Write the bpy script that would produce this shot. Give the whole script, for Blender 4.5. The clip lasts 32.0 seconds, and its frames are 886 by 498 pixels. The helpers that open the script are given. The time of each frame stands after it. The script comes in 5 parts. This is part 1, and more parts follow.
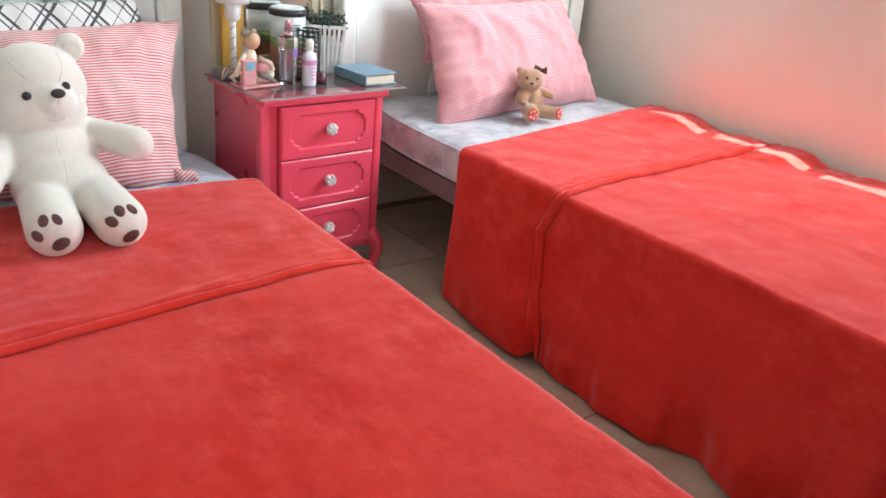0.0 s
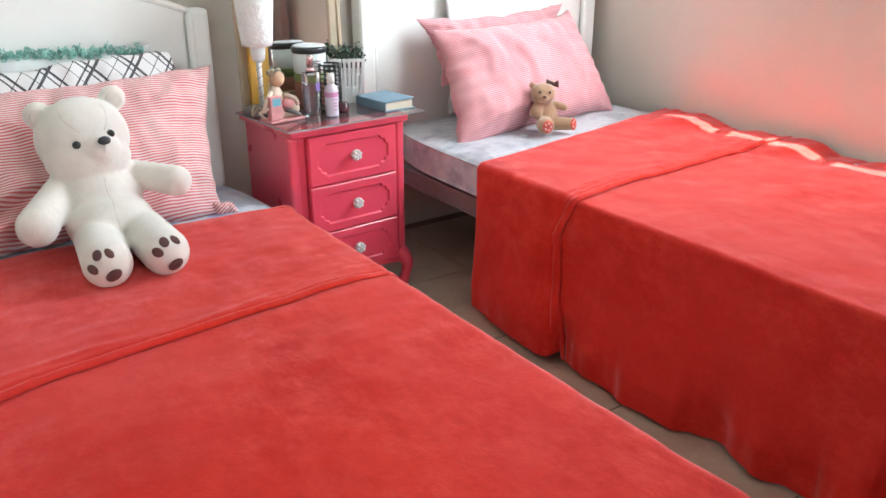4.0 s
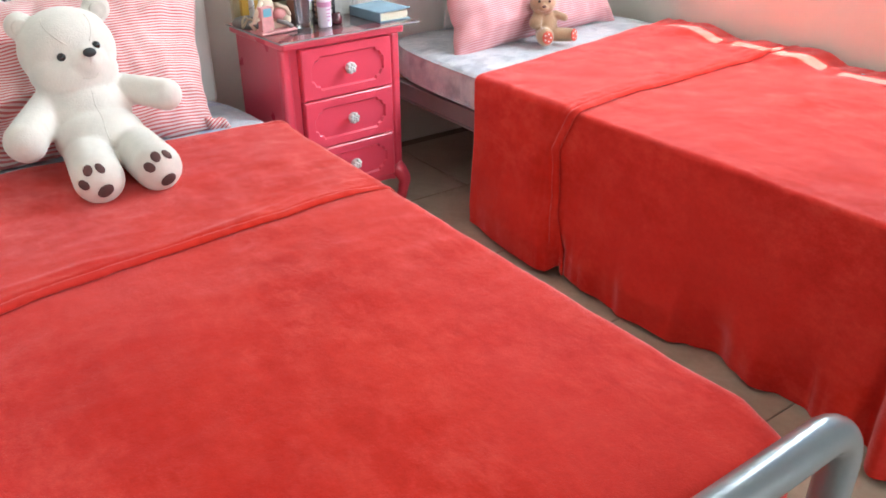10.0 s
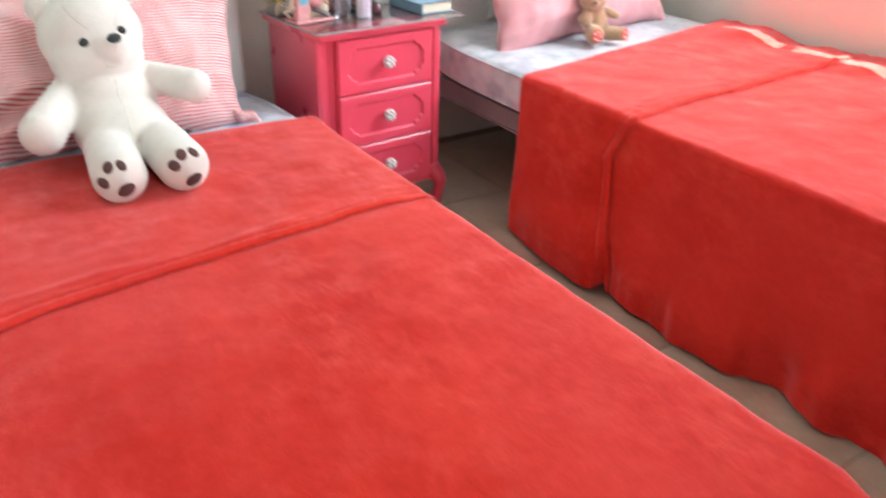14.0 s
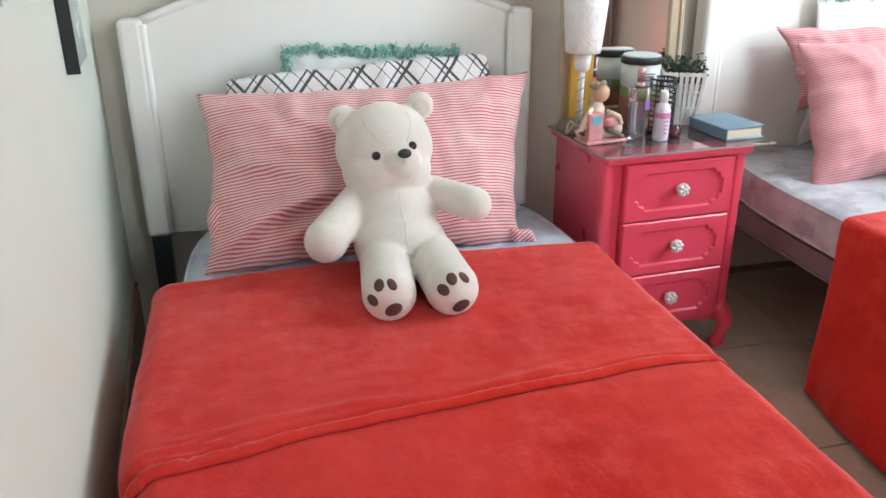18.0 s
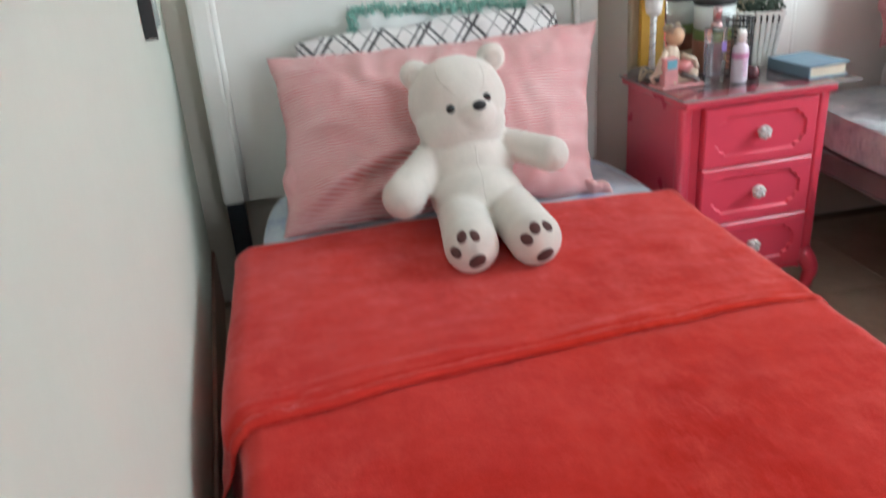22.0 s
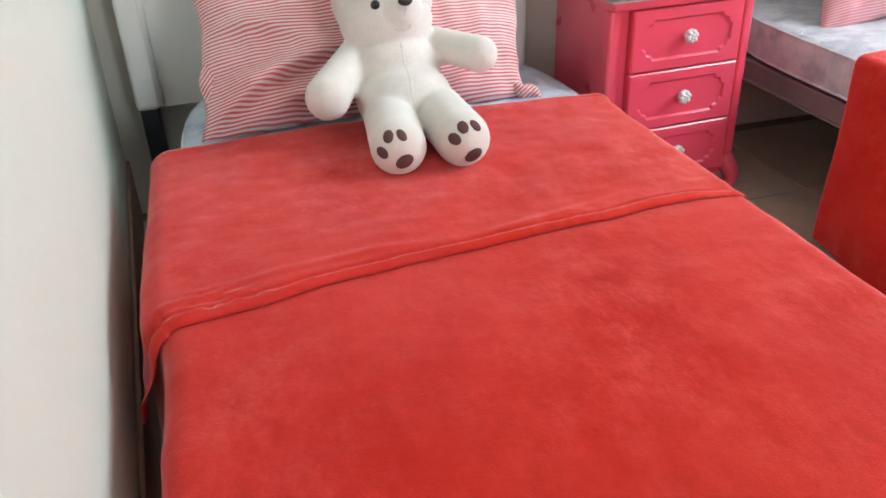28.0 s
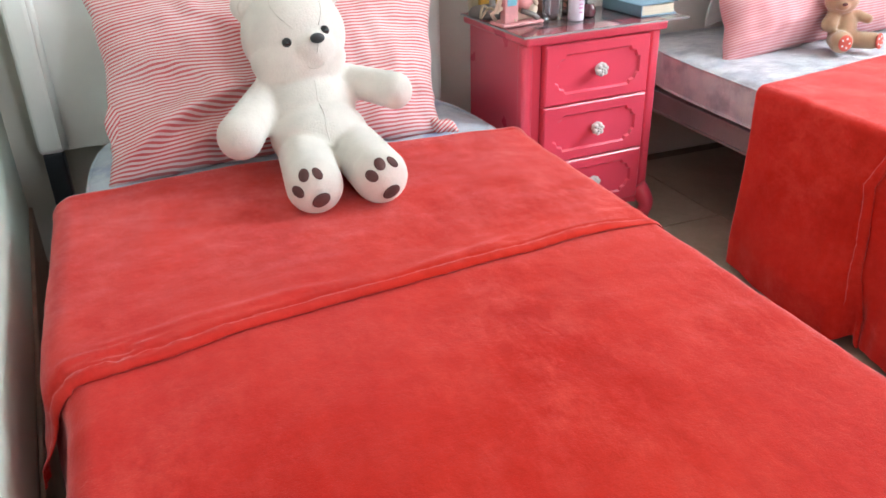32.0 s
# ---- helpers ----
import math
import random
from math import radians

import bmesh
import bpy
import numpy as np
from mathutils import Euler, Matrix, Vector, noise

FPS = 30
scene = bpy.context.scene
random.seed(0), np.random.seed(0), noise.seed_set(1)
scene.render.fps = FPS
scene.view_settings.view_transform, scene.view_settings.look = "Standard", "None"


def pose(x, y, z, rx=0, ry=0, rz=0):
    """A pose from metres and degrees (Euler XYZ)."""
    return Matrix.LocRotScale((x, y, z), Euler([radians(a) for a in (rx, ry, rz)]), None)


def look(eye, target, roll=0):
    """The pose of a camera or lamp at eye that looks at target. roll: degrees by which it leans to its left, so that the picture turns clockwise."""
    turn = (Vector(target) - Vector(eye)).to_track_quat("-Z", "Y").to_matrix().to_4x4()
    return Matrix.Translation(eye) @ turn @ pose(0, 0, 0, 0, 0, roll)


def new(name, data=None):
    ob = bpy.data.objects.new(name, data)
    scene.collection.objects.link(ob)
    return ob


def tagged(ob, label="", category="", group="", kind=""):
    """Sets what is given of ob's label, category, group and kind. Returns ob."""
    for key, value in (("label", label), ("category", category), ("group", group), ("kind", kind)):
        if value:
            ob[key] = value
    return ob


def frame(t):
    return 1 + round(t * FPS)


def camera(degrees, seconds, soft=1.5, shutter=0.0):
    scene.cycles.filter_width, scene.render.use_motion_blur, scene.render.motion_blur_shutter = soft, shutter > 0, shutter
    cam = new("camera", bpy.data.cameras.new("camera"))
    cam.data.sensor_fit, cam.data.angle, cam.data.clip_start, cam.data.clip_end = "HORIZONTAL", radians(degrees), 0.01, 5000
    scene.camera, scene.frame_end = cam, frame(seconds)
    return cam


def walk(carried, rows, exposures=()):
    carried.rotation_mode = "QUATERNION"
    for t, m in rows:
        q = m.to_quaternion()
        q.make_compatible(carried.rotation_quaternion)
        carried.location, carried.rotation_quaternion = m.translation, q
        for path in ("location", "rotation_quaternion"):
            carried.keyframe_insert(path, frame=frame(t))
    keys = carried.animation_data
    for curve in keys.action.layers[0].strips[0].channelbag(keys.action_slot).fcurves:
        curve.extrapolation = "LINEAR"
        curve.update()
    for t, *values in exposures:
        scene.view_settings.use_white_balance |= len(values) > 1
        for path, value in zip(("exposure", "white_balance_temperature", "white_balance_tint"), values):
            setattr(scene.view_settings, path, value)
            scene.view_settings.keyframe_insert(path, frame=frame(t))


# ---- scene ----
cam = camera(58.1, 32.0, soft=1.6, shutter=0.5)
PATH = [
    (0, (0.219, -0.295, 1.007), (1.374, 1.13, 0.211), 5.4),
    (0.5, (0.19, -0.379, 1.015), (1.323, 1.061, 0.214), 4.1),
    (1, (0.184, -0.403, 1.01), (1.373, 1.029, 0.277), 4.4),
    (1.5, (0.184, -0.407, 1.007), (1.369, 1.016, 0.253), 4.7),
    (2, (0.195, -0.421, 1.027), (1.275, 1.085, 0.276), 0.4),
    (2.5, (0.196, -0.425, 1.031), (1.25, 1.098, 0.276), 0.2),
    (3, (0.193, -0.423, 1.028), (1.258, 1.096, 0.281), 0.1),
    (3.5, (0.196, -0.42, 1.028), (1.271, 1.092, 0.282), -0.0),
    (5.5, (0.199, -0.423, 1.032), (1.247, 1.097, 0.264), 0.0),
    (6, (0.196, -0.42, 1.025), (1.252, 1.1, 0.267), -0.1),
    (6.5, (0.201, -0.424, 1.023), (1.248, 1.094, 0.248), -0.4),
    (7, (0.199, -0.414, 1.015), (1.245, 1.084, 0.203), 0.2),
    (7.5, (0.201, -0.417, 1.007), (1.222, 1.059, 0.125), -0.2),
    (8, (0.205, -0.416, 1.007), (1.215, 1.049, 0.093), -0.5),
    (8.5, (0.202, -0.415, 1.013), (1.213, 1.056, 0.112), -0.6),
    (9, (0.201, -0.415, 1.021), (1.212, 1.066, 0.135), -0.9),
    (9.5, (0.205, -0.416, 1.009), (1.222, 1.057, 0.116), -0.6),
    (10, (0.207, -0.413, 1.003), (1.232, 1.032, 0.077), -0.4),
    (10.5, (0.211, -0.418, 1.011), (1.237, 1.011, 0.059), -0.2),
    (11, (0.209, -0.413, 0.995), (1.25, 1.005, 0.044), -0.1),
    (11.5, (0.208, -0.414, 0.995), (1.239, 1.001, 0.027), -0.2),
    (12, (0.21, -0.409, 1.004), (1.255, 0.998, 0.039), 0.6),
    (12.5, (0.208, -0.405, 1.001), (1.269, 0.991, 0.04), 1.4),
    (13, (0.204, -0.403, 0.979), (1.283, 0.977, 0.016), 3.8),
    (13.5, (0.222, -0.36, 0.967), (1.286, 1.001, -0.04), 1.4),
    (14, (0.239, -0.268, 0.989), (1.227, 1.187, 0.037), 1.3),
    (14.5, (0.283, -0.189, 1.009), (1.028, 1.437, 0.113), -0.7),
    (15, (0.26, -0.09, 1.0), (0.773, 1.651, 0.16), 1.6),
    (15.5, (0.262, -0.073, 1.005), (0.712, 1.718, 0.238), 2.5),
    (17.5, (0.279, -0.102, 1.016), (0.693, 1.686, 0.222), 0.4),
    (18, (0.288, -0.101, 1.016), (0.727, 1.696, 0.256), -0.3),
    (18.5, (0.282, -0.104, 1.014), (0.699, 1.694, 0.244), 0.0),
    (19, (0.276, -0.102, 1.02), (0.678, 1.701, 0.254), -0.1),
    (19.5, (0.273, -0.104, 1.017), (0.647, 1.705, 0.251), -0.2),
    (20, (0.27, -0.103, 1.004), (0.634, 1.705, 0.231), -1.2),
    (20.5, (0.251, -0.091, 1.013), (0.568, 1.723, 0.231), -2.3),
    (21, (0.223, -0.076, 0.998), (0.547, 1.763, 0.283), -4.1),
    (21.5, (0.222, -0.097, 1.0), (0.501, 1.751, 0.287), -5.5),
    (22, (0.234, -0.092, 0.971), (0.539, 1.711, 0.161), -4.2),
    (22.5, (0.237, -0.086, 0.937), (0.572, 1.608, -0.072), -2.3),
    (23, (0.237, -0.089, 0.94), (0.588, 1.606, -0.062), -2.8),
    (23.5, (0.229, -0.094, 0.928), (0.571, 1.594, -0.088), -2.2),
    (24, (0.228, -0.098, 0.922), (0.562, 1.588, -0.1), -1.9),
    (24.5, (0.226, -0.097, 0.921), (0.519, 1.572, -0.142), -2.3),
    (25, (0.229, -0.098, 0.927), (0.532, 1.593, -0.099), -2.8),
    (25.5, (0.244, -0.098, 0.928), (0.62, 1.598, -0.064), -2.8),
    (27.5, (0.228, -0.089, 0.923), (0.657, 1.591, -0.074), -2.2),
    (28, (0.234, -0.089, 0.923), (0.684, 1.592, -0.063), -2.3),
    (28.5, (0.238, -0.086, 0.922), (0.707, 1.595, -0.055), -2.3),
    (29, (0.236, -0.086, 0.926), (0.734, 1.605, -0.017), -2.2),
    (29.5, (0.231, -0.086, 0.929), (0.799, 1.608, 0.028), -0.4),
    (30, (0.23, -0.086, 0.926), (0.817, 1.598, 0.02), -0.2),
    (30.5, (0.234, -0.084, 0.92), (0.823, 1.57, -0.037), 0.2),
    (31, (0.251, -0.077, 0.92), (0.884, 1.579, -0.005), -0.9),
    (31.5, (0.252, -0.079, 0.917), (0.883, 1.587, 0.006), -1.4),
    (32, (0.249, -0.074, 0.919), (0.888, 1.584, 0.002), -1.5),
]
EXPOSURES = [(0, 3.24), (1, 3.28), (3, 3.22), (6, 3.31), (9, 3.44), (13, 3.52), (14, 3.56), (15, 3.26), (19, 3.0), (21.5, 2.74), (23, 3.12), (25, 3.08), (28, 3.3), (30, 3.38), (32, 3.44)]
walk(cam, [(t, look(eye, target, roll)) for t, eye, target, roll in PATH], [(t, stops, 6060, 8) for t, stops in EXPOSURES])

# ---- world, sun, window light, added fill lamp ----
world = bpy.data.worlds.new("world")
scene.world = world
world.use_nodes = True
sky = world.node_tree.nodes.new("ShaderNodeTexSky")
sky.sky_type, sky.sun_disc = "NISHITA", False
sky.sun_elevation, sky.sun_rotation = radians(78), radians(95)
world.node_tree.links.new(sky.outputs[0], world.node_tree.nodes["Background"].inputs[0])
world.node_tree.nodes["Background"].inputs[1].default_value = 0.018

SUN_TO = Vector((-0.19, -0.03, -1.0))
sun_data = bpy.data.lights.new("sun", "SUN")
sun_data.energy, sun_data.angle, sun_data.color = 4.5, radians(0.5), (1.0, 0.97, 0.93)
sun = new("sun", sun_data)
sun.matrix_world = look((4, 1, 6), Vector((4, 1, 6)) + SUN_TO)

RIGHT = pose(2.552, 1.93, 0, 0, 0, -4.2)      # right wall: its local y runs along the wall, x outwards
LEFT = pose(-0.046, 1.93, 0, 0, 0, 3.9)        # side wall: its local y runs along the wall, x into the room
area = bpy.data.lights.new("window_daylight", "AREA")
area.shape, area.size, area.size_y, area.energy, area.color = "RECTANGLE", 1.3, 0.85, 5.0, (0.87, 0.97, 1.0)
window_daylight = new("window_daylight", area)
window_daylight.matrix_world = RIGHT @ pose(0.10, -1.08, 1.56, 0, 100, -28)
# Added fill lamp at an invented opening, lifts the surfaces facing the camera
fill_area = bpy.data.lights.new("added_front_fill", "AREA")
fill_area.shape, fill_area.size, fill_area.size_y, fill_area.energy, fill_area.color = "RECTANGLE", 0.72, 1.6, 4.4, (0.93, 0.98, 1.0)
added_front_fill = new("added_front_fill", fill_area)
added_front_fill.matrix_world = pose(1.76, -2.52, 0.98, 90, 0, 0)


# ---- materials ----
def nodes_of(name):
    m = bpy.data.materials.new(name)
    m.use_nodes = True
    t = m.node_tree
    return m, t, t.nodes["Principled BSDF"]


def add(t, kind, **values):
    n = t.nodes.new(kind)
    for key, value in values.items():
        n.inputs[key].default_value = value
    return n


def noisy(t, scale, detail=4.0, rough=0.55, stretch=(1, 1, 1)):
    co = t.nodes.new("ShaderNodeTexCoord")
    mp = t.nodes.new("ShaderNodeMapping")
    mp.inputs["Scale"].default_value = stretch
    n = add(t, "ShaderNodeTexNoise", Scale=scale, Detail=detail, Roughness=rough)
    t.links.new(co.outputs["Object"], mp.inputs[0])
    t.links.new(mp.outputs[0], n.inputs["Vector"])
    return n


def ramp(t, source, stops):
    r = t.nodes.new("ShaderNodeValToRGB")
    while len(r.color_ramp.elements) < len(stops):
        r.color_ramp.elements.new(0.5)
    for e, (at, colour) in zip(r.color_ramp.elements, stops):
        e.position, e.color = at, (*colour, 1)
    t.links.new(source, r.inputs[0])
    return r.outputs[0]


def mixed(t, kind, amount, a, b):
    n = t.nodes.new("ShaderNodeMix")
    n.data_type, n.blend_type = "RGBA", kind
    for slot, value in ((0, amount), (6, a), (7, b)):
        if isinstance(value, (int, float)):
            n.inputs[slot].default_value = value
        elif isinstance(value, tuple):
            n.inputs[slot].default_value = (*value, 1)
        else:
            t.links.new(value, n.inputs[slot])
    return n.outputs[2]


def bumped(t, bsdf, sources, distance=0.002):
    before = None
    for height, strength in sources:
        b = add(t, "ShaderNodeBump", Strength=strength, Distance=distance)
        t.links.new(height, b.inputs["Height"])
        if before:
            t.links.new(before, b.inputs["Normal"])
        before = b.outputs[0]
    t.links.new(before, bsdf.inputs["Normal"])


def surface(name, base, vary=0.12, scale=6.0, fine=120.0, rough=0.6, bump=0.15, metal=0.0, sheen=0.0, coat=0.0, stretch=(1, 1, 1), distance=0.001):
    """A plain coloured surface with broad and fine variation, uneven gloss and a fine relief."""
    m, t, b = nodes_of(name)
    broad, small = noisy(t, scale, stretch=stretch), noisy(t, fine, 3.0, stretch=stretch)
    low, high = (tuple(max(0.0, min(1.0, c * k)) for c in base) for k in (1 - vary, 1 + vary))
    c = ramp(t, broad.outputs[0], [(0.3, low), (0.7, high)])
    c = mixed(t, "MULTIPLY", 0.5, c, ramp(t, small.outputs[0], [(0.3, (1 - vary,) * 3), (0.7, (1, 1, 1))]))
    t.links.new(c, b.inputs["Base Color"])
    g = add(t, "ShaderNodeMapRange", **{"To Min": max(0.02, rough - 0.08), "To Max": min(1.0, rough + 0.08)})
    t.links.new(broad.outputs[0], g.inputs["Value"])
    t.links.new(g.outputs[0], b.inputs["Roughness"])
    b.inputs["Metallic"].default_value, b.inputs["Sheen Weight"].default_value, b.inputs["Coat Weight"].default_value = metal, sheen, coat
    if bump:
        bumped(t, b, [(small.outputs[0], bump)], distance)
    return m


def fleece(name, deep, light, cool, sheen):
    """Brushed fleece: patches of pile lying either way, short fuzz."""
    m, t, b = nodes_of(name)
    patch = noisy(t, 5.0, 7.0, 0.6, (1.3, 0.55, 1))
    hue = noisy(t, 2.2, 3.0, 0.5, (1, 0.7, 1))
    streak = noisy(t, 75.0, 5.0, 0.75)
    fuzz = noisy(t, 420.0, 2.0)
    tuft, zone = noisy(t, 16.0, 7.0, 0.75, (1.3, 0.7, 1)), noisy(t, 3.4, 2.0, 0.5)
    # the pile is crushed in some zones and smooth in others
    much = add(t, "ShaderNodeMapRange", **{"From Min": 0.36, "From Max": 0.64, "To Min": 0.25, "To Max": 1.15})
    t.links.new(zone.outputs[0], much.inputs["Value"])
    brushed = t.nodes.new("ShaderNodeMix")
    brushed.clamp_factor = False
    brushed.inputs[2].default_value = 0.48
    t.links.new(much.outputs[0], brushed.inputs[0])
    t.links.new(tuft.outputs[0], brushed.inputs[3])
    c = ramp(t, patch.outputs[0], [(0.38, deep), (0.63, light)])
    c = mixed(t, "MIX", ramp(t, hue.outputs[0], [(0.40, (0, 0, 0)), (0.62, (0.55, 0.55, 0.55))]), c, cool)
    c = mixed(t, "MIX", ramp(t, brushed.outputs[0], [(0.47, (0, 0, 0)), (0.64, (0.60, 0.60, 0.60))]), c, (0.74, 0.066, 0.047))
    c = mixed(t, "MULTIPLY", 0.6, c, ramp(t, brushed.outputs[0], [(0.33, (0.80, 0.72, 0.72)), (0.46, (1.0, 1.0, 1.0))]))
    c = mixed(t, "MULTIPLY", 0.26, c, ramp(t, streak.outputs[0], [(0.36, (0.72, 0.62, 0.62)), (0.62, (1.0, 1.0, 1.0))]))
    c = mixed(t, "MULTIPLY", 0.3, c, ramp(t, fuzz.outputs[0], [(0.25, (0.7, 0.7, 0.7)), (0.75, (1.0, 1.0, 1.0))]))
    t.links.new(c, b.inputs["Base Color"])
    b.inputs["Roughness"].default_value = 0.92
    b.inputs["Specular IOR Level"].default_value = 0.10
    lie = add(t, "ShaderNodeMapRange", **{"From Min": 0.34, "From Max": 0.66, "To Min": 0.52, "To Max": 1.0})
    t.links.new(brushed.outputs[0], lie.inputs["Value"])
    t.links.new(lie.outputs[0], b.inputs["Sheen Weight"])
    b.inputs["Sheen Roughness"].default_value = 0.36
    b.inputs["Sheen Tint"].default_value = (*sheen, 1)
    bumped(t, b, [(brushed.outputs[0], 0.40), (streak.outputs[0], 0.26), (fuzz.outputs[0], 0.18)], 0.004)
    return m


def striped(name, ground, line, period, share=0.5):
    m, t, b = nodes_of(name)
    co = t.nodes.new("ShaderNodeTexCoord")
    w = add(t, "ShaderNodeTexWave", Scale=2 * math.pi / (20 * period), Distortion=0.9, Detail=1.0, **{"Detail Scale": 0.35})
    w.wave_type, w.bands_direction = "BANDS", "Y"
    t.links.new(co.outputs["Object"], w.inputs["Vector"])
    weave = noisy(t, 900.0, 1.0)
    fade = noisy(t, 9.0, 3.0)
    c = ramp(t, w.outputs["Fac"], [(share - 0.08, line), (share + 0.08, ground)])
    c = mixed(t, "MIX", 0.16, c, ramp(t, fade.outputs[0], [(0.3, line), (0.7, ground)]))
    t.links.new(c, b.inputs["Base Color"])
    b.inputs["Roughness"].default_value, b.inputs["Sheen Weight"].default_value = 0.85, 0.15
    bumped(t, b, [(weave.outputs[0], 0.12), (fade.outputs[0], 0.1)], 0.002)
    return m


def plaid(name):
    """White cotton with slanting double charcoal lines and thin grey ones."""
    m, t, b = nodes_of(name)
    co = t.nodes.new("ShaderNodeTexCoord")
    warp = noisy(t, 6.0, 2.0)
    total = None
    for turn, period, shift, width in ((42, 0.084, 0.0, 0.042), (42, 0.084, 0.18, 0.026), (-36, 0.076, 0.1, 0.042), (-36, 0.076, 0.28, 0.026), (42, 0.084, 0.55, 0.012), (-36, 0.076, 0.65, 0.012)):
        mp = t.nodes.new("ShaderNodeMapping")
        mp.inputs["Rotation"].default_value = (0, 0, radians(turn))
        t.links.new(co.outputs["Object"], mp.inputs[0])
        sep = t.nodes.new("ShaderNodeSeparateXYZ")
        t.links.new(mp.outputs[0], sep.inputs[0])
        parts = sep.outputs[0]
        for op, value in (("MULTIPLY", 1 / period), ("ADD", shift), ("FRACT", 0.0)):
            n = t.nodes.new("ShaderNodeMath")
            n.operation, n.inputs[1].default_value = op, value
            t.links.new(parts, n.inputs[0])
            parts = n.outputs[0]
        n = t.nodes.new("ShaderNodeMath")
        n.operation, n.inputs[1].default_value, n.inputs[2].default_value = "COMPARE", 0.5, width
        t.links.new(parts, n.inputs[0])
        if total is None:
            total = n.outputs[0]
        else:
            both = t.nodes.new("ShaderNodeMath")
            both.operation = "MAXIMUM"
            t.links.new(total, both.inputs[0]), t.links.new(n.outputs[0], both.inputs[1])
            total = both.outputs[0]
    c = mixed(t, "MIX", total, (0.74, 0.71, 0.70), (0.075, 0.07, 0.075))
    t.links.new(c, b.inputs["Base Color"])
    b.inputs["Roughness"].default_value = 0.85
    bumped(t, b, [(warp.outputs[0], 0.2)], 0.004)
    return m


def floral(name, ground, tints, gloss):
    """A washed-out printed sheet: blurred blossoms on a pale ground."""
    m, t, b = nodes_of(name)
    big, mid = noisy(t, 9.0, 5.0, 0.6), noisy(t, 24.0, 4.0, 0.6)
    crease = noisy(t, 14.0, 6.0, 0.7, (1, 2.2, 1))
    c = ramp(t, big.outputs[0], [(0.36, tints[0]), (0.47, ground), (0.6, ground), (0.7, tints[1])])
    c = mixed(t, "MULTIPLY", 0.6, c, ramp(t, mid.outputs[0], [(0.35, (0.72, 0.76, 0.84)), (0.6, (1, 1, 1))]))
    t.links.new(c, b.inputs["Base Color"])
    b.inputs["Roughness"].default_value, b.inputs["Coat Weight"].default_value, b.inputs["Coat Roughness"].default_value = gloss, 0.25, 0.3
    bumped(t, b, [(crease.outputs[0], 0.8), (mid.outputs[0], 0.25)], 0.018)
    return m


def glassy(name, colour, rough=0.02, ior=1.5, through_it=1.0):
    m, t, b = nodes_of(name)
    b.inputs["Base Color"].default_value = (*colour, 1)
    b.inputs["Roughness"].default_value, b.inputs["IOR"].default_value, b.inputs["Transmission Weight"].default_value = rough, ior, through_it
    return m


def tile_clay(name):
    m, t, b = nodes_of(name)
    info = t.nodes.new("ShaderNodeObjectInfo")
    broad, small = noisy(t, 7.0, 5.0), noisy(t, 60.0, 4.0)
    c = ramp(t, broad.outputs[0], [(0.3, (0.38, 0.300, 0.225)), (0.7, (0.52, 0.430, 0.335))])
    c = mixed(t, "MULTIPLY", 0.5, c, ramp(t, small.outputs[0], [(0.3, (0.8, 0.78, 0.75)), (0.7, (1, 1, 1))]))
    c = mixed(t, "MULTIPLY", 0.35, c, ramp(t, info.outputs["Random"], [(0.0, (0.78, 0.76, 0.74)), (1.0, (1, 1, 1))]))
    t.links.new(c, b.inputs["Base Color"])
    b.inputs["Roughness"].default_value = 0.28
    bumped(t, b, [(broad.outputs[0], 0.08)], 0.002)
    return m


def sketch_paper(name):
    """Pale paper with soft grey pencil rings and strokes."""
    m, t, b = nodes_of(name)
    co = t.nodes.new("ShaderNodeTexCoord")
    v = add(t, "ShaderNodeTexVoronoi", Scale=13.0)
    warp = noisy(t, 7.0, 3.0)
    place = mixed(t, "LINEAR_LIGHT", 0.06, co.outputs["Object"], warp.outputs["Color"])
    t.links.new(place, v.inputs["Vector"])
    ring = ramp(t, v.outputs["Distance"], [(0.30, (0.62, 0.65, 0.62)), (0.33, (0.33, 0.36, 0.34)), (0.36, (0.62, 0.65, 0.62))])
    dash = noisy(t, 38.0, 2.0, 0.5, (1, 0.5, 3.0))
    c = mixed(t, "MULTIPLY", 0.6, ring, ramp(t, dash.outputs[0], [(0.36, (0.55, 0.57, 0.56)), (0.42, (1, 1, 1))]))
    t.links.new(c, b.inputs["Base Color"])
    b.inputs["Roughness"].default_value, b.inputs["Coat Weight"].default_value = 0.6, 0.3
    return m


WALL_SIDE = surface("side_wall_paint", (0.63, 0.668, 0.592), 0.03, 2.5, 60, 0.8, 0.06, distance=0.002)
WALL_BEIGE = surface("beige_wall_paint", (0.66, 0.61, 0.54), 0.03, 2.5, 60, 0.8, 0.06, distance=0.002)
# for the wall out of view: brown chosen to cut bounce light
WALL_UNSEEN = surface("unseen_wall_brown", (0.36, 0.27, 0.20), 0.06, 2.5, 60, 0.8, 0.06)
# ceiling is out of view; its grey weakens the bounce for deeper darks
CEILING = surface("ceiling_paint", (0.62, 0.61, 0.58), 0.03, 2.0, 60, 0.85, 0.05)
GROUT = surface("grout", (0.22, 0.18, 0.14), 0.2, 20, 200, 0.9, 0.3)
TILE = tile_clay("glazed_floor_tile")
FOOT_STRIP = surface("brown_foot_strip", (0.30, 0.17, 0.12), 0.25, 14, 120, 0.45, 0.1)
LACQUER = surface("white_lacquer", (0.84, 0.82, 0.775), 0.03, 3.0, 40, 0.45, 0.04)
STEEL = surface("silver_painted_steel", (0.20, 0.222, 0.238), 0.08, 9, 220, 0.30, 0.02, metal=0.2, coat=0.9)
